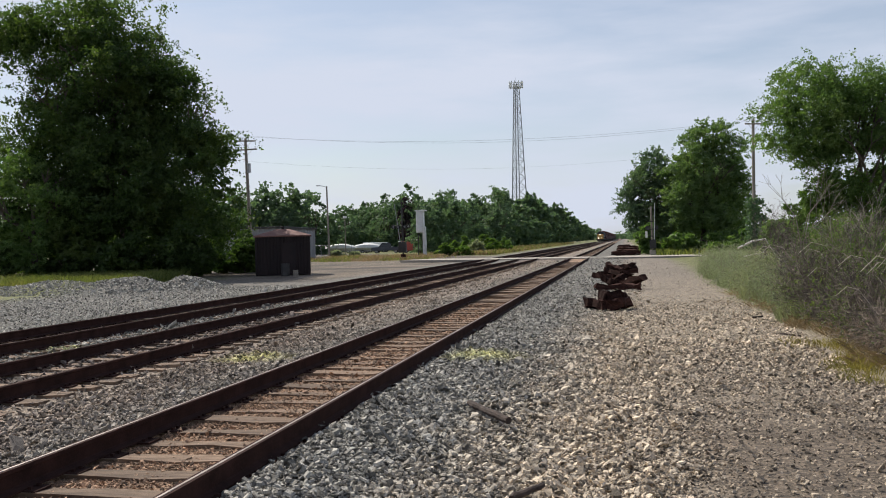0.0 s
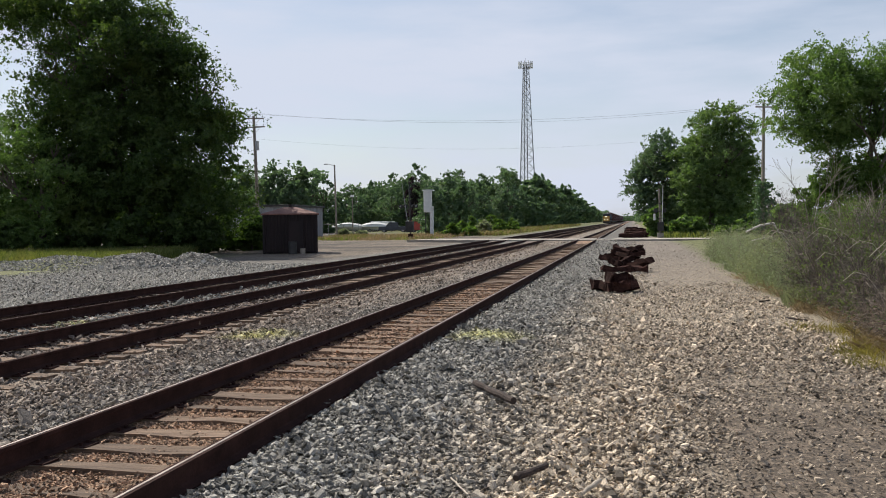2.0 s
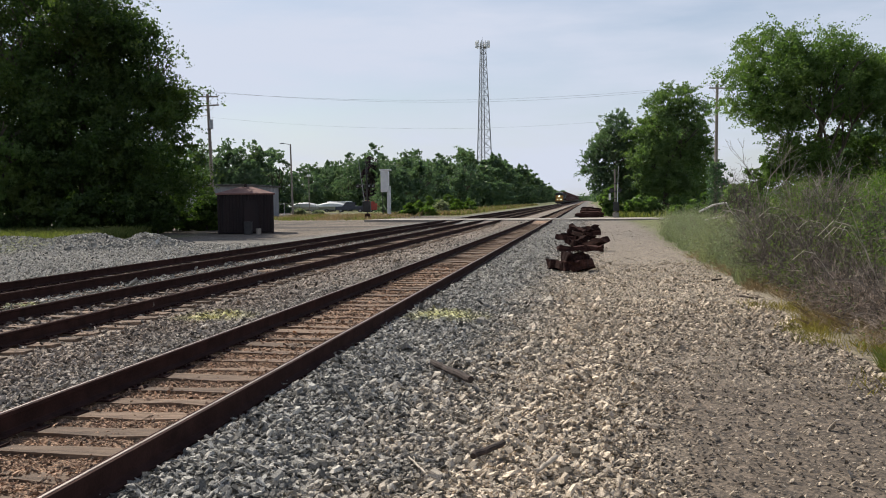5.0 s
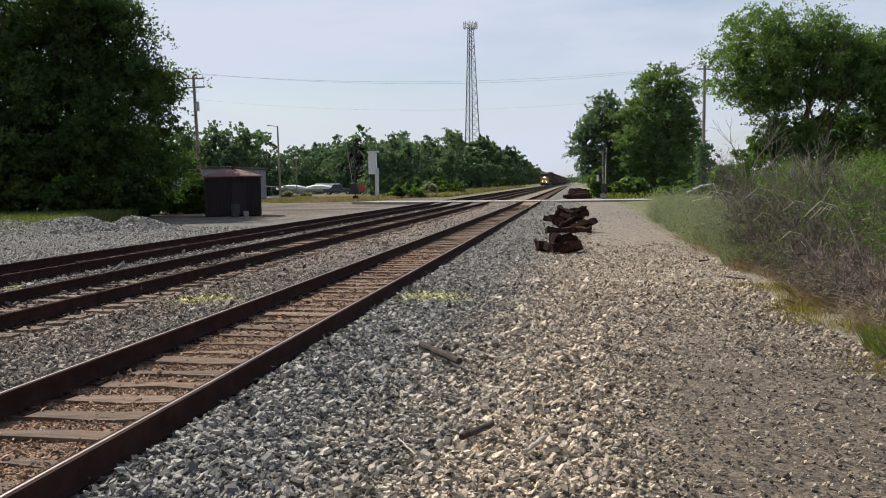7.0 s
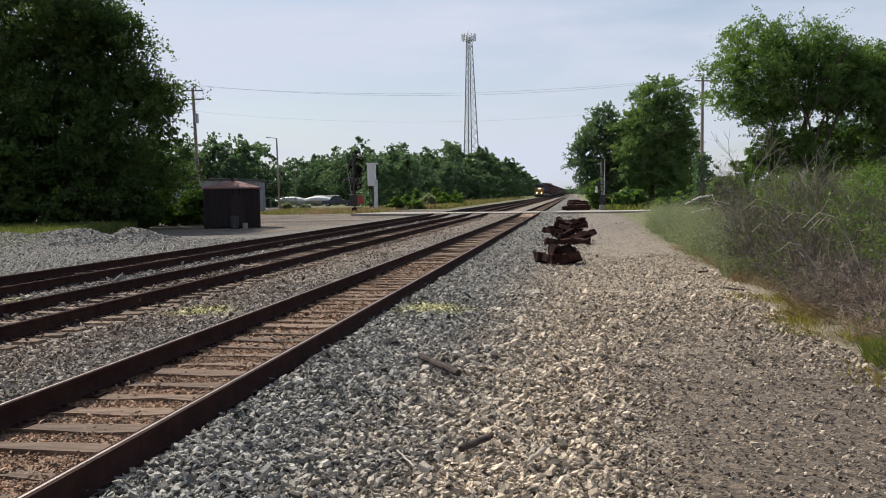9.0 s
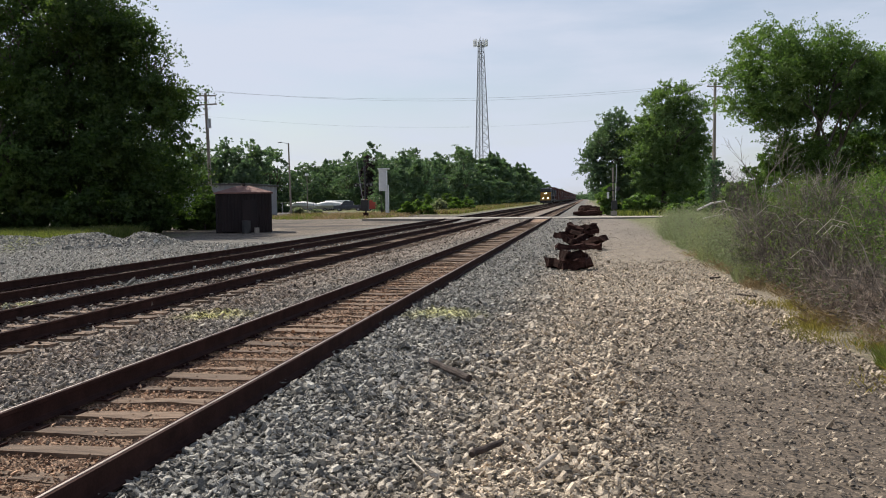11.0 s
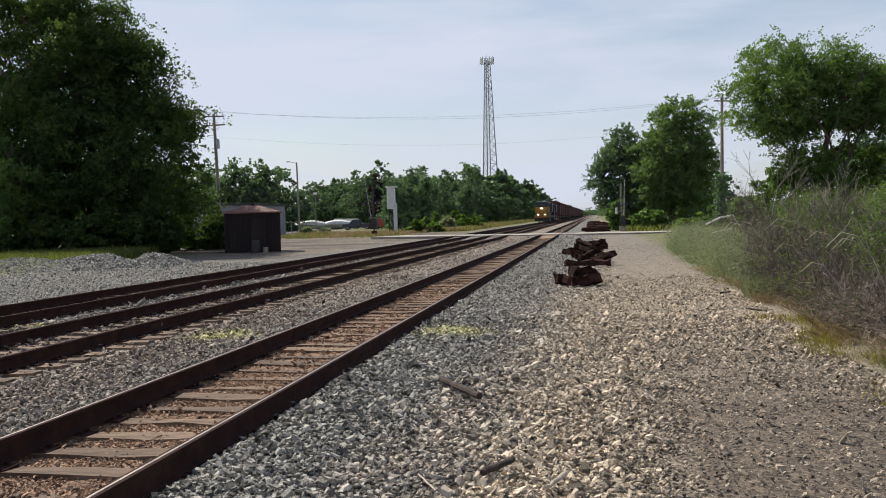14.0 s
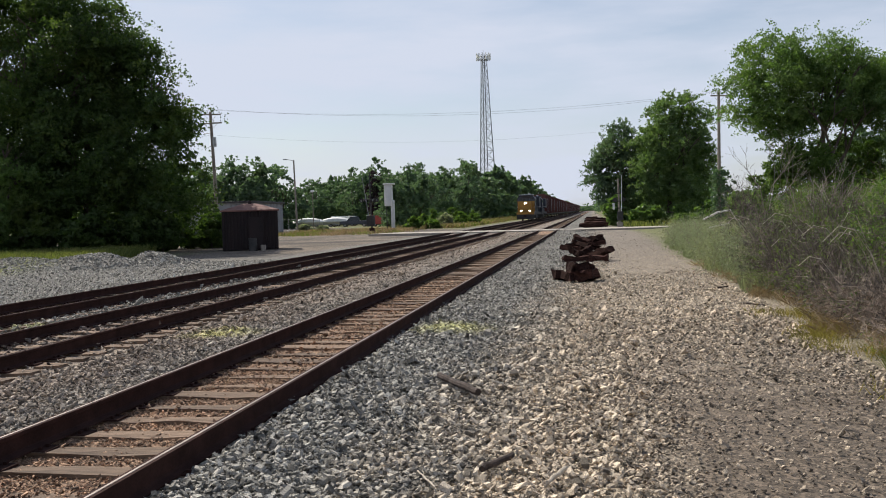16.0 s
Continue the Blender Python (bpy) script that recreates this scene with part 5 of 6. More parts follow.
def gravel_pile(x, y, rx, ry, h, seed):
    """A heap of ballast: an uneven mound with loose stones on it."""
    nr = np.random.default_rng(seed)
    t = empty("gravel_heap", pose(x, y, -0.23), label="heap of grey ballast stones beside the tracks", category="gravel heap", group="gravel heaps")
    n = 28
    bm = B()
    bmesh.ops.create_grid(bm, x_segments=n, y_segments=n, size=1)
    def hz(u, v):
        r = math.hypot(u, v)
        k = max(0.0, 1 - r ** 1.5)
        return h * k * (0.8 + 0.45 * noise.noise(Vector((u * 1.9 + seed, v * 1.9, 0)))) - 0.03 * r
    for v in bm.verts:
        u, w = v.co.x, v.co.y
        v.co = Vector((u * rx, w * ry, hz(u, w)))
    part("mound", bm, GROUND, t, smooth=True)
    k = int(rx * ry * 3.1 * 120)
    a, rr = nr.uniform(0, 6.28, k), np.sqrt(nr.uniform(0, 1, k))
    u, w = np.cos(a) * rr, np.sin(a) * rr
    c = np.stack([u * rx, w * ry, [hz(p, q) for p, q in zip(u, w)]], 1)
    R = rand_rot(k, nr)
    cube = np.array([[-1, -1, -1], [1, -1, -1], [1, 1, -1], [-1, 1, -1], [-1, -1, 1], [1, -1, 1], [1, 1, 1], [-1, 1, 1]], float)
    quad = np.array([[0, 3, 2, 1], [4, 5, 6, 7], [0, 1, 5, 4], [1, 2, 6, 5], [2, 3, 7, 6], [3, 0, 4, 7]])
    s = cube[None] * nr.uniform(0.5, 1, (k, 8, 1)) * (0.032 * nr.lognormal(0, 0.3, k))[:, None, None]
    v = np.einsum("nij,nkj->nki", R, s) + c[:, None]
    tagged(arrays("stone_cover", v.reshape(-1, 3), (quad[None] + (np.arange(k) * 8)[:, None, None]).reshape(-1, 4), STONE, t), kind="stuff")


def build_piles():
    for x, y, rx, ry, h, s in ((-19.0, 36.4, 2.0, 1.6, 0.60, 9), (-21.2, 35.0, 3.4, 2.2, 0.66, 3), (-25.2, 34.6, 4.6, 2.8, 0.52, 5), (-29.5, 33.5, 4.2, 3.0, 0.48, 12)):
        gravel_pile(x, y, rx, ry, h, s)


def old_tie(length, m, seed, label="dark creosoted old wooden railway tie, broken", size=1.0):
    r = random.Random(seed)
    bm = B()
    box(bm, 0, 0, 0, 0.25 * size, length, 0.20 * size)
    bmesh.ops.subdivide_edges(bm, edges=[e for e in bm.edges if e.calc_length() > 0.4], cuts=5)
    for v in bm.verts:
        v.co += Vector((r.uniform(-0.05, 0.045), r.uniform(-0.2, 0.06) * (1 if v.co.y > 0 else -1) if abs(v.co.y) > length * 0.49 else 0, r.uniform(-0.055, 0.04)))
    ob = part("old_tie", bm, OLDTIE)
    ob.matrix_basis = m
    return tagged(ob, label, "railway tie", "discarded railway ties")


def build_old_ties():
    r = random.Random(41)
    # short bundle next to the road, seen end-on: centre x, y, z, length, tilt, turn
    for k, (x, y, z, L, rx, ry, tw) in enumerate(((-0.78, 23.1, -0.12, 1.0, 4, 12, 38), (-0.50, 22.9, -0.11, 1.1, -3, -8, 14), (-0.22, 23.0, -0.11, 1.2, 2, 5, -4), (0.04, 22.9, -0.10, 1.1, -4, -14, -16), (-0.42, 23.1, 0.06, 1.05, 6, 20, 20), (-0.10, 23.0, 0.06, 0.95, -5, -16, -22))):
        old_tie(L * 0.8, pose(-0.42 + 0.82 * (x + 0.36), y, z + 0.02, rx, ry, tw), k, size=1.12)
    # the crossed heap behind it
    for k, (x, y, z, L, rx, ry, tw) in enumerate(((-0.55, 31.4, -0.13, 1.5, 0, 10, 96), (0.25, 31.9, -0.13, 1.2, 2, -6, 70), (-0.65, 32.0, 0.04, 1.0, 24, 20, 60), (-0.30, 32.3, 0.10, 0.9, -22, 14, 120), (0.30, 32.6, 0.03, 1.7, -12, 8, 42), (-0.1, 32.8, -0.12, 1.6, 0, 0, 110))):
        old_tie(L * 0.78, pose(-0.2 + 0.85 * (x + 0.2), y, z, rx, ry, tw), 20 + k)
    for k, (x, y, z, L, rx, ry, tw) in enumerate(((-1.05, 40.2, -0.12, 1.6, 4, 10, 62), (-0.55, 40.0, 0.05, 1.5, 14, 20, 50), (-0.20, 40.6, -0.12, 1.5, 0, -8, 84), (0.12, 40.4, 0.06, 1.2, -4, 6, 96), (0.05, 40.5, 0.24, 1.3, -10, 18, 74), (-0.50, 40.4, 0.26, 1.2, 18, -12, 48), (-0.85, 41.0, 0.02, 1.3, -10, 8, 112))):
        old_tie(L * 0.8, pose(-0.45 + 0.85 * (x + 0.45), y, z, rx, ry, tw), 50 + k)
    # low heaps beyond the crossing
    for y0, n in ((94, 6), (108, 6), (126, 7), (150, 8), (176, 8)):
        for k in range(n):
            lay = k % 2
            old_tie(2.3, pose(0.2 + r.uniform(-0.7, 0.9), y0 + r.uniform(-2.5, 2.5), -0.13 + lay * 0.18, r.uniform(-4, 4), r.uniform(-15, 15), r.uniform(30, 130)), 80 + int(y0) + k)
    for k in range(10):
        old_tie(2.4, pose(1.6 + r.uniform(-0.8, 1.0), 118 + k * 5 + r.uniform(-1.5, 1.5), -0.14, 0, r.uniform(-6, 6), r.uniform(50, 120)), 400 + k)


def stick(p, q, r, mat, label, seed):
    rr = random.Random(seed)
    bm = B()
    p, q = Vector(p), Vector(q)
    n = 7
    pts = [p.lerp(q, i / n) + Vector((rr.uniform(-1, 1), rr.uniform(-1, 1), rr.uniform(-0.3, 0.5))) * r * 0.35 for i in range(n + 1)]
    tube(bm, pts, [r * rr.uniform(0.75, 1.1) for _ in pts], 9)
    return tagged(part("stick", bm, mat), label, "stick")


def build_sticks():
    g = -0.2
    stick((-1.60, 9.06, g + 0.098), (-1.115, 8.33, g + 0.075), 0.042, STICKW, "short weathered brown stick lying on the ballast", 1)
    stick((-0.80, 6.0, g + 0.02), (-0.60, 6.3, g + 0.04), 0.027, STICKW, "rough brown piece of wood on the gravel", 2)
    stick((-0.33, 5.75, g + 0.012), (-0.22, 6.05, g + 0.022), 0.016, PALEWOOD, "pale splinter of wood on the gravel", 3)
    stick((-1.22, 5.9, g + 0.03), (-1.04, 5.55, g + 0.03), 0.007, PALEWOOD, "thin pale twig on the ballast", 4)
    for k, (x, y, a, L) in enumerate(((2.7, 20.3, 0.9, 0.4), (3.0, 16.6, 2.2, 0.5))):
        stick((x, y, g - 0.03), (x + math.cos(a) * L, y + math.sin(a) * L, g - 0.03), 0.02, STICKW, "brown dead branch at the road's edge", 10 + k)
    # bleached dead branch that leans out of the thicket
    for pts, r, lab in (((Vector((5.1, 29.8, -0.3)), Vector((4.8, 29.6, 0.7)), Vector((4.3, 29.3, 1.42)), Vector((3.9, 29.2, 1.36)), Vector((3.45, 29.0, 1.16))), 0.055, "bleached bare branch leaning out of the thicket"),
                        ((Vector((5.0, 29.2, -0.3)), Vector((4.7, 29.1, 0.6)), Vector((4.2, 28.9, 1.02)), Vector((3.6, 28.8, 0.9))), 0.028, "thin bleached branch leaning out of the thicket")):
        tagged(part("stick", tube(B(), list(pts), [r * (1 - 0.12 * k) for k in range(len(pts))], 9), BLEACHED), lab, "stick")
    # dead forked stems that stand over the thicket
    rng = random.Random(77)
    for x, y, h in ((6.4, 36, 4.2), (4.9, 21.5, 2.7), (5.3, 20.5, 2.6), (7.9, 41, 4.6)):
        ob = empty("dead_tree", pose(x, y, float(ground_z(x, y))), label="bare grey dead sapling standing over the thicket", category="tree", group="dead saplings")
        bm = B()
        limb(bm, Vector((0, 0, -0.2)), Vector((rng.uniform(-0.2, 0.2), 0, 1)).normalized(), h * 0.38, 0.035, 4, rng, [])
        tagged(part("dead_wood", bm, POLEW, ob), kind="stuff")


build_trees()
build_woods()
build_brush()
build_poles()
build_tower()
build_shed()
build_warehouse()
build_signals()
build_piles()
build_old_ties()
build_sticks()

# ---- vehicles of the lot ----


def wheel(parent, x, y, r, w, name="wheel"):
    wh = part(name, rod(B(), (x - w / 2, y, r), (x + w / 2, y, r), r * 0.62, r * 0.62, 14), STEEL, parent)
    part("tyre", rod(B(), (x - w / 2 + 0.01, y, r), (x + w / 2 - 0.01, y, r), r, r, 18), RUBBER, wh)


def body(outline, w, taper, mat, name, parent, label=""):
    """A car body: side outline of (y, z), carried across and drawn in at the roof."""
    bm = B()
    top = max(z for _, z in outline)
    low = min(z for _, z in outline)
    L = [bm.verts.new((-w / 2 * (1 - taper * ((z - low) / (top - low)) ** 2), y, z)) for y, z in outline]
    R = [bm.verts.new((w / 2 * (1 - taper * ((z - low) / (top - low)) ** 2), y, z)) for y, z in outline]
    n = len(L)
    for i in range(n):
        bm.faces.new((L[i], L[(i + 1) % n], R[(i + 1) % n], R[i]))
    bm.faces.new(L[::-1])
    bm.faces.new(R)
    bmesh.ops.recalc_face_normals(bm, faces=bm.faces)
    bmesh.ops.bevel(bm, geom=bm.edges[:], offset=0.05, segments=2, affect="EDGES", profile=0.6)
    return part(name, bm, mat, parent, label)


def car(m, mat, label, kind="car"):
    t = empty("car" if kind == "car" else "pickup_truck" if kind == "pickup" else "van", m, label=label, category=kind if kind != "pickup" else "pickup truck", group="vehicles parked in the lot")
    if kind == "pickup":
        body([(-2.75, 0.45), (-2.75, 1.05), (-1.5, 1.12), (2.75, 1.1), (2.75, 0.45)], 1.95, 0.04, mat, "lower_body", t)
        body([(-1.5, 1.06), (-0.85, 1.82), (0.75, 1.84), (0.95, 1.06)], 1.85, 0.22, GLASS, "cab_windows", t)
        part("cab_roof", box(B(), 0, -0.05, 1.84, 1.42, 1.6, 0.06, bevel=0.025), mat, t)
        axles, wr = (-1.75, 1.75), 0.4
    elif kind == "van":
        body([(-2.6, 0.4), (-2.6, 1.2), (-2.0, 2.0), (2.6, 2.1), (2.6, 0.4)], 1.95, 0.08, mat, "body_shell", t)
        part("windscreen", box(B(), 0, -2.28, 1.62, 1.6, 0.06, 0.6, Matrix.Rotation(radians(-38), 4, "X")), GLASS, t)
        axles, wr = (-1.7, 1.7), 0.34
    else:
        body([(-2.25, 0.35), (-2.3, 0.75), (-1.2, 0.92), (2.1, 0.95), (2.25, 0.35)], 1.8, 0.05, mat, "lower_body", t)
        body([(-1.1, 0.88), (-0.5, 1.38), (0.95, 1.40), (1.75, 0.9)], 1.7, 0.25, GLASS, "windows", t)
        part("roof", box(B(), 0, 0.2, 1.40, 1.26, 1.35, 0.05, bevel=0.02), mat, t)
        axles, wr = (-1.4, 1.35), 0.32
    for y in axles:
        for x in (-0.82, 0.82):
            wheel(t, x, y, wr, 0.22)
    for x in (-0.65, 0.65):
        part("headlight", box(B(), x, axles[0] - 0.92, 0.8, 0.3, 0.1, 0.16, bevel=0.02), STEEL, t)
    return t


def boat(m):
    t = empty("boat", m, label="white shrink-wrapped boat on a low trailer", category="boat", group="vehicles parked in the lot")
    bm = B()
    rings = []
    for i in range(9):
        u = i / 8
        w = 1.15 * math.sin(math.pi * min(0.5, 0.12 + u * 0.62)) ** 0.7
        h = 1.15 + 0.75 * math.sin(math.pi * (0.15 + 0.75 * u))
        rings.append([bm.verts.new((x * w, -2.9 + 5.8 * u, z)) for x, z in ((-0.45, 0.55), (-1, 1.05), (-0.8, h - 0.25), (0, h), (0.8, h - 0.25), (1, 1.05), (0.45, 0.55))])
    for a, b in zip(rings, rings[1:]):
        for k in range(7):
            bm.faces.new((a[k], a[(k + 1) % 7], b[(k + 1) % 7], b[k]))
    bm.faces.new(rings[0])
    bm.faces.new(rings[-1])
    bmesh.ops.recalc_face_normals(bm, faces=bm.faces)
    part("wrap", bm, WHITEP, t, smooth=False)
    for s in (-1, 1):
        part("trailer_beam", box(B(), s * 0.5, 0.2, 0.5, 0.1, 5.6, 0.12), STEEL, t)
        wheel(t, s * 0.95, 0.6, 0.3, 0.2)
    return t


def build_lot():
    z = -0.22
    car(pose(-42.9, 158, z, 0, 0, -82), TRUCKP, "dark blue pickup truck parked in the lot", "pickup")
    car(pose(-36.9, 156, z, 0, 0, 100), REDP, "red van with a pale roof parked in the lot", "van")
    for x, y, a, k, lab in ((-53.2, 172, 95, "car", "white car parked in the lot"), (-49.0, 173, 88, "van", "white van parked in the lot"), (-67.5, 166, 70, "car", "white car parked in the lot"), (-42.0, 174, 86, "van", "white van parked in the lot")):
        car(pose(x, y, z, 0, 0, a), WHITEP, lab, k)
    for x, y, a in ((-59.8, 163, 78), (-66.5, 165, 84), (-53.9, 164, 92), (-48.7, 165, 88)):
        boat(pose(x, y, z, 0, 0, a))
    # white roof load of the red van
    tagged(part("canoe", box(B(), 0, 0, 0, 0.9, 3.4, 0.4, bevel=0.18), WHITEP), "white boat-shaped load on the red van's roof", "boat").matrix_basis = pose(-36.9, 156, z + 2.28, 0, 0, 100)
    # chain-link fence before the cars
    t = empty("fence", pose(-41.5, 132, z, 0, 0, 96), label="thin grey chain-link fence along the lot", category="fence")
    for k in range(9):
        part("post", rod(B(), (0, k * 2.4, 0), (0, k * 2.4, 1.7), 0.035, 0.035, 6), STEEL, t)
    for zz in (0.1, 1.68):
        part("rail", rod(B(), (0, 0, zz), (0, 19.2, zz), 0.025, 0.025, 6), STEEL, t)
    r = random.Random(55)
    for k, (x, y, h, w) in enumerate(((-38.5, 116, 1.1, 0.9), (-22.6, 111, 1.6, 1.4), (-20.3, 113, 1.2, 1.3), (-19.6, 118, 1.9, 1.7), (-22.0, 121, 2.4, 1.8), (-18.5, 126, 2.0, 1.8), (-36.5, 118, 0.7, 0.8), (-18.3, 135, 2.2, 2.0), (-20.5, 130, 2.8, 2.2))):
        tree("bush", pose(x, y, z), h, 0.04, blob_set(r, h, w, 3, 0.0), 2600, 0.16, LEAF_BUSH if k % 3 else SAGE, "scrubby green bush beside the tracks", "bush", 90 + k, 0.22, "scrub beside the tracks", depth=1)


# ---- the train ----


def bogie(parent, y):
    b = part("bogie", box(B(), 0, y, 0.68, 1.8, 0.4, 0.24, bevel=0.05), BLACKM, parent, "dark bogie bolster")
    for s in (-0.98, 0.98):
        part("side_frame", box(B(), s, y, 0.62, 0.14, 2.7, 0.34, bevel=0.05), BLACKM, b)
    for dy in (-0.9, 0.9):
        for s in (-1, 1):
            part("wheel", rod(B(), (s * 0.69, y + dy, 0.46), (s * 0.82, y + dy, 0.46), 0.46, 0.46, 18), RUST, b, "rusty steel wheel")


def locomotive(lead):
    nose = YELLOWP if lead else BLUEP
    t = empty("locomotive", label="yellow-nosed dark diesel freight locomotive with lit headlights" if lead else "dark blue second diesel locomotive of the train", category="locomotive", group="vehicles of the freight train")
    L = 22.0
    bm = B()
    box(bm, 0, L / 2, 1.25, 2.9, L - 0.6, 0.5, bevel=0.04)
    part("frame", bm, BLACKM, t)
    part("fuel_tank", box(B(), 0, L / 2, 0.75, 2.5, 5.5, 0.75, bevel=0.15), BLACKM, t)
    bm = B()
    prism(bm, [(-1.5, 0.28), (1.5, 0.28), (1.5, 1.1), (-1.5, 1.1)], 0.1, 0.35)
    part("pilot", bm, BLACKM, t, "dark snow-plough pilot")
    part("front_platform", box(B(), 0, 0.55, 1.25, 3.0, 0.7, 0.5, bevel=0.03), nose, t)
    bm = B()
    prism(bm, [(-0.85, 1.5), (0.85, 1.5), (0.95, 2.0), (0.95, 2.95), (0.75, 3.25), (-0.75, 3.25), (-0.95, 2.95), (-0.95, 2.0)], 0.95, 2.6)
    part("nose", bm, nose, t)
    bm = B()
    prism(bm, [(-1.5, 1.5), (1.5, 1.5), (1.55, 2.4), (1.5, 3.9), (1.1, 4.45), (-1.1, 4.45), (-1.5, 3.9), (-1.55, 2.4)], 2.55, 5.0)
    cab = part("cab", bm, BLUEP, t)
    part("front_panel", box(B(), 0, 2.5, 2.45, 2.95, 0.06, 1.85, bevel=0.02), nose, cab)
    for x in (-0.95, -0.32, 0.32, 0.95):
        part("windscreen", box(B(), x, 2.53, 3.62, 0.5, 0.06, 0.55, bevel=0.015), GLASS, cab, "dark windscreen pane")
    for s in (-1, 1):
        part("side_window", box(B(), s * 1.53, 3.7, 3.45, 0.04, 1.2, 0.6, bevel=0.015), GLASS, cab)
    part("number_board", box(B(), 0, 2.5, 4.2, 1.5, 0.08, 0.28, bevel=0.02), BLACKM, cab, "dark board above the windscreen")
    part("cab_roof", box(B(), 0, 3.8, 4.5, 2.5, 2.3, 0.14, bevel=0.05), STEEL if lead else BLUEP, cab, "pale cab roof")
    bm = B()
    prism(bm, [(-0.95, 1.5), (0.95, 1.5), (0.95, 3.9), (0.75, 4.25), (-0.75, 4.25), (-0.95, 3.9)], 5.0, 17.5)
    for k in range(14):
        box(bm, 0, 5.6 + k * 0.85, 2.7, 1.95, 0.05, 2.2)
    part("hood", bm, BLUEP, t, "dark blue engine hood")
    part("radiator", box(B(), 0, 19.4, 3.3, 2.9, 3.8, 2.0, bevel=0.12), BLUEP, t)
    part("rear_hood", box(B(), 0, 19.4, 1.9, 1.9, 3.8, 0.9), BLUEP, t)
    part("horn", box(B(), 0.5, 4.0, 4.68, 0.4, 0.7, 0.22, bevel=0.05), STEEL, t)
    for s in (-1, 1):
        part("handrail", rod(B(), (s * 1.45, 0.5, 2.3), (s * 1.45, 2.5, 2.4), 0.025, 0.025, 6), WHITEP if lead else STEEL, t)
        part("handrail", rod(B(), (s * 1.45, 5.0, 2.5), (s * 1.45, 21.0, 2.5), 0.025, 0.025, 6), STEEL, t)
        for k in range(4):
            part("step", box(B(), s * 1.32, 0.75, 0.35 + 0.27 * k, 0.3, 0.35, 0.04), nose, t)
    part("coupler", box(B(), 0, -0.15, 0.85, 0.3, 0.6, 0.3, bevel=0.06), RUST, t)
    if lead:
        for x in (-0.72, 0.72):
            h = part("ditch_light", rod(B(), (x, 0.12, 1.72), (x, 0.3, 1.72), 0.17, 0.17, 14), BLACKM, t)
            part("lens", rod(B(), (x, 0.08, 1.72), (x, 0.115, 1.72), 0.12, 0.12, 14), HEADLIGHT, h, "lit ditch light lens")
        h = part("headlight", box(B(), 0, 0.93, 3.05, 0.55, 0.12, 0.32, bevel=0.03), BLACKM, t)
        for x in (-0.13, 0.13):
            part("lens", rod(B(), (x, 0.83, 3.05), (x, 0.865, 3.05), 0.12, 0.12, 14), HEADLIGHT, h, "lit headlight lens")
    for y in (3.6, 18.4):
        bogie(t, y)
    return t


def freight_car():
    t = empty("freight_car", label="tall red-brown ribbed freight car of the train", category="freight car", group="vehicles of the freight train")
    L, h, w = 17.6, 5.1, 3.1
    part("underframe", box(B(), 0, L / 2, 1.0, 2.6, L - 0.6, 0.35, bevel=0.03), BLACKM, t)
    for s in (-1, 1):
        bm = B()
        box(bm, s * (w / 2 - 0.06), L / 2, (h + 1.1) / 2, 0.1, L - 0.9, h - 1.1)
        for k in range(15):
            box(bm, s * w / 2, 0.8 + k * (L - 1.6) / 14, (h + 1.1) / 2, 0.12, 0.12, h - 1.15)
        part("side_wall", bm, CARRED, t)
    for y in (0.5, L - 0.5):
        bm = B()
        box(bm, 0, y, (h + 1.1) / 2, w - 0.22, 0.1, h - 1.1)
        for k in range(5):
            box(bm, 0, y + (-0.07 if y < 1 else 0.07), 1.5 + k * 0.75, w - 0.3, 0.08, 0.14)
        part("end_wall", bm, CARRED, t)
    bm = B()
    prism(bm, [(-w / 2 - 0.02, h), (w / 2 + 0.02, h), (0.9, h + 0.22), (-0.9, h + 0.22)], 0.45, L - 0.45)
    part("roof", bm, CARRED, t)
    part("ladder", box(B(), w / 2 + 0.06, 0.9, 2.9, 0.04, 0.45, 3.0), STEEL, t)
    for y in (2.6, L - 2.6):
        bogie(t, y)
    return t


LOCO_Y0, SPEED, GAIN = 426.6, 13.80, 0.209      # metres, metres a second, half the acceleration


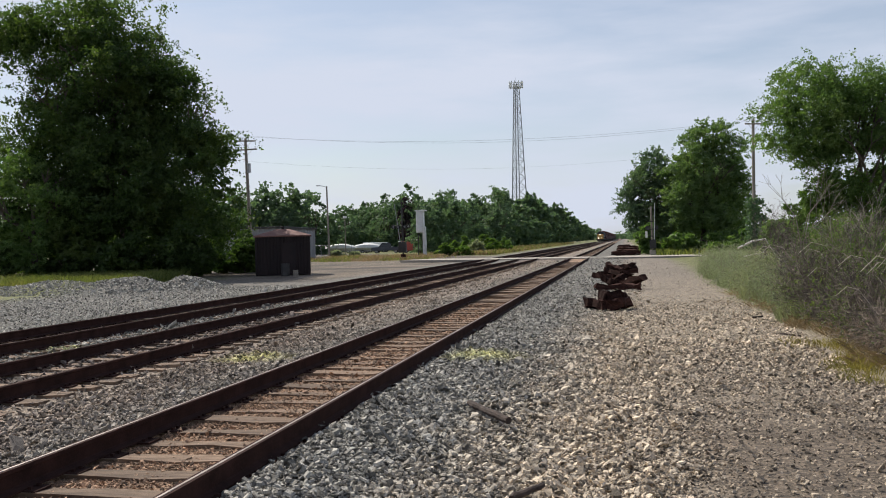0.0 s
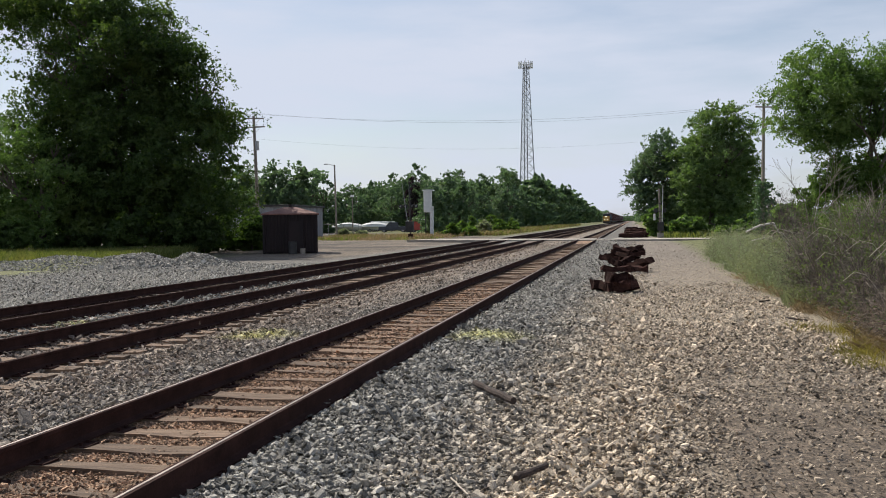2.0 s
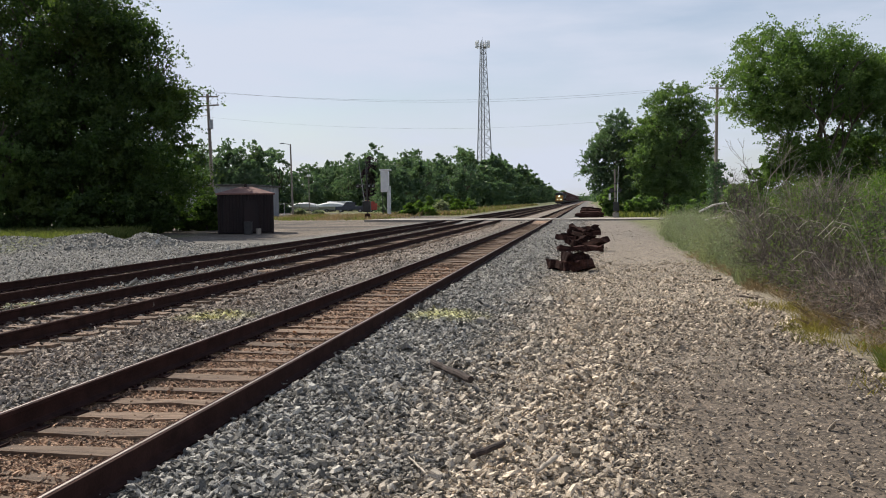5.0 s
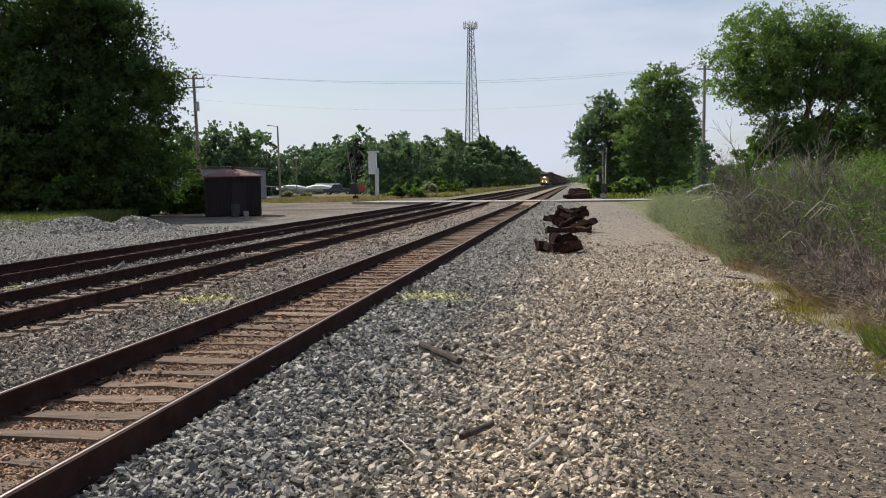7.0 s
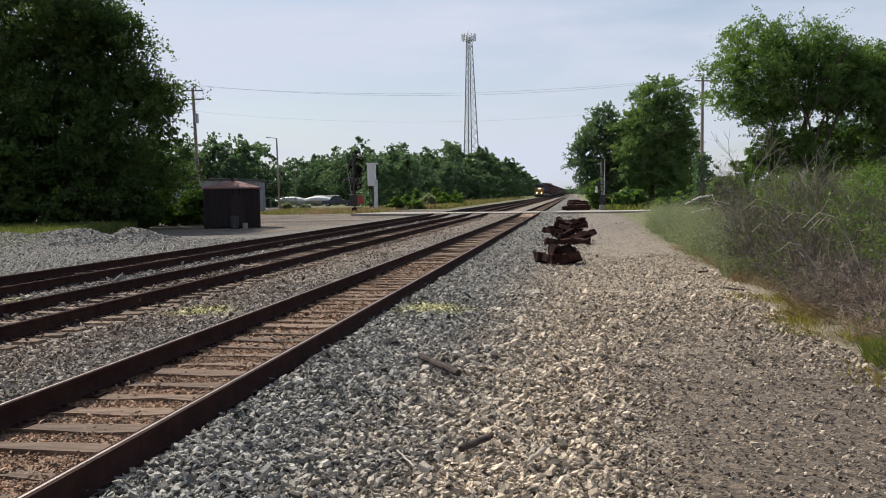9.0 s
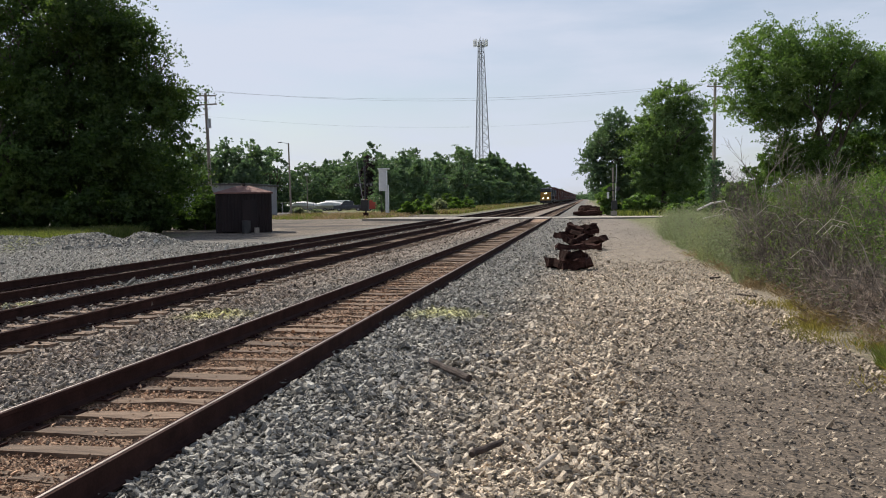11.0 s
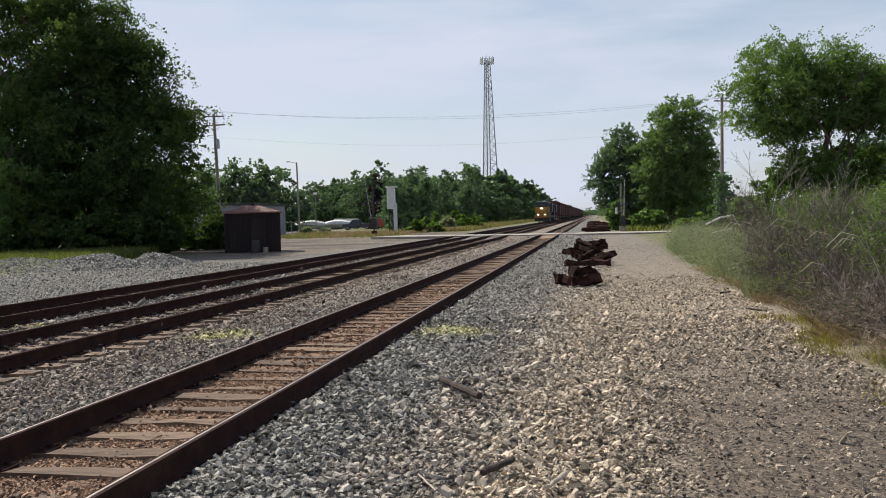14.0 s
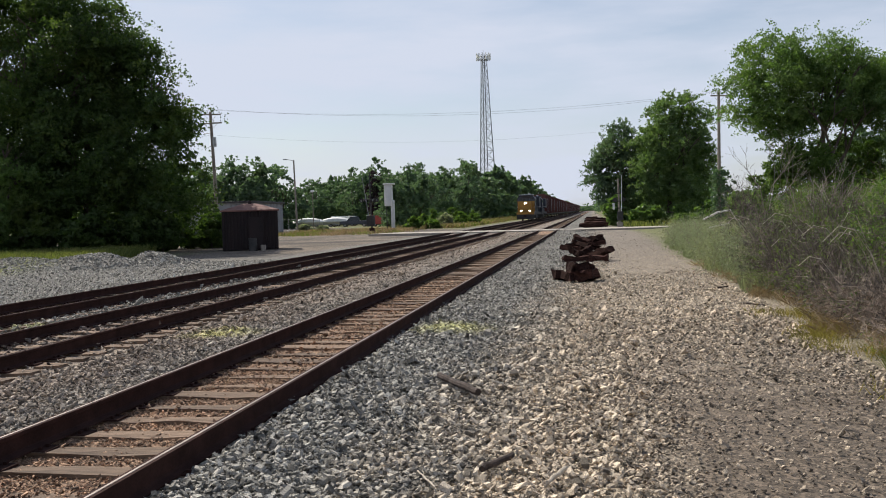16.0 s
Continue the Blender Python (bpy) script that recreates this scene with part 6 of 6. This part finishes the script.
def build_train():
    x = TRACK_X[2]
    out = []
    a, b, c = locomotive(True), locomotive(False), freight_car()
    out += [(a, 0.0), (b, 22.8)]
    off = 45.6
    out.append((c, off))
    for k in range(1, 30):
        out.append((copy_thing(c, pose(x, 0, 0)), off + k * 18.0))
    return out


build_lot()
TRAIN = build_train()
stones("ballast", "sharp grey crushed-stone ballast", (
    (-2.95, -0.6, 4.6, 7, 2155, 0.029), (-2.95, -0.5, 7, 10, 1520, 0.031), (-2.95, -0.5, 10, 16, 980, 0.031), (-3, -0.4, 16, 27, 520, 0.032), (-3, -0.4, 27, 42, 140, 0.039), (-3, -0.4, 42, 74, 40, 0.052),
    (-6.55, -4.5, 6.5, 12, 890, 0.031), (-6.55, -4.5, 12, 18, 625, 0.031), (-7.2, -6.55, 6.5, 18, 145, 0.034), (-7.2, -4.5, 18, 28, 340, 0.034), (-7.2, -4.5, 28, 42, 105, 0.042), (-7.2, -4.5, 42, 74, 30, 0.055),
    (-4.42, -2.98, 4.6, 10, 1755, 0.017), (-4.42, -2.98, 10, 25, 505, 0.023), (-8.7, -7.3, 8, 24, 225, 0.040), (-10.5, -8.8, 10, 28, 320, 0.034), (-10.5, -8.8, 28, 60, 75, 0.045),
    (-13.6, -12.1, 14, 30, 155, 0.036), (-23, -13.6, 16, 26, 270, 0.031), (-23, -13.6, 26, 38, 140, 0.036)))
stones("road_gravel", "tan and grey flat gravel of the service road", (
    (-0.9, 2.7, 4.6, 7, 1835, 0.028), (-0.9, 3.4, 7, 10, 1435, 0.029), (-0.8, 3, 10, 16, 980, 0.028), (-0.6, 3.1, 16, 26, 520, 0.029), (-0.5, 3.2, 26, 36, 180, 0.035), (-0.5, 3.4, 36, 52, 65, 0.042), (-0.5, 6.5, 52, 74, 20, 0.055)))


def motions():
    """The train comes on, gathering speed slowly."""
    steps = [0.5 * k for k in range(33)]
    for ob, off in TRAIN:
        walk(ob, [(t, pose(TRACK_X[2], LOCO_Y0 - SPEED * t - GAIN * t * t + off, 0)) for t in steps])


motions()
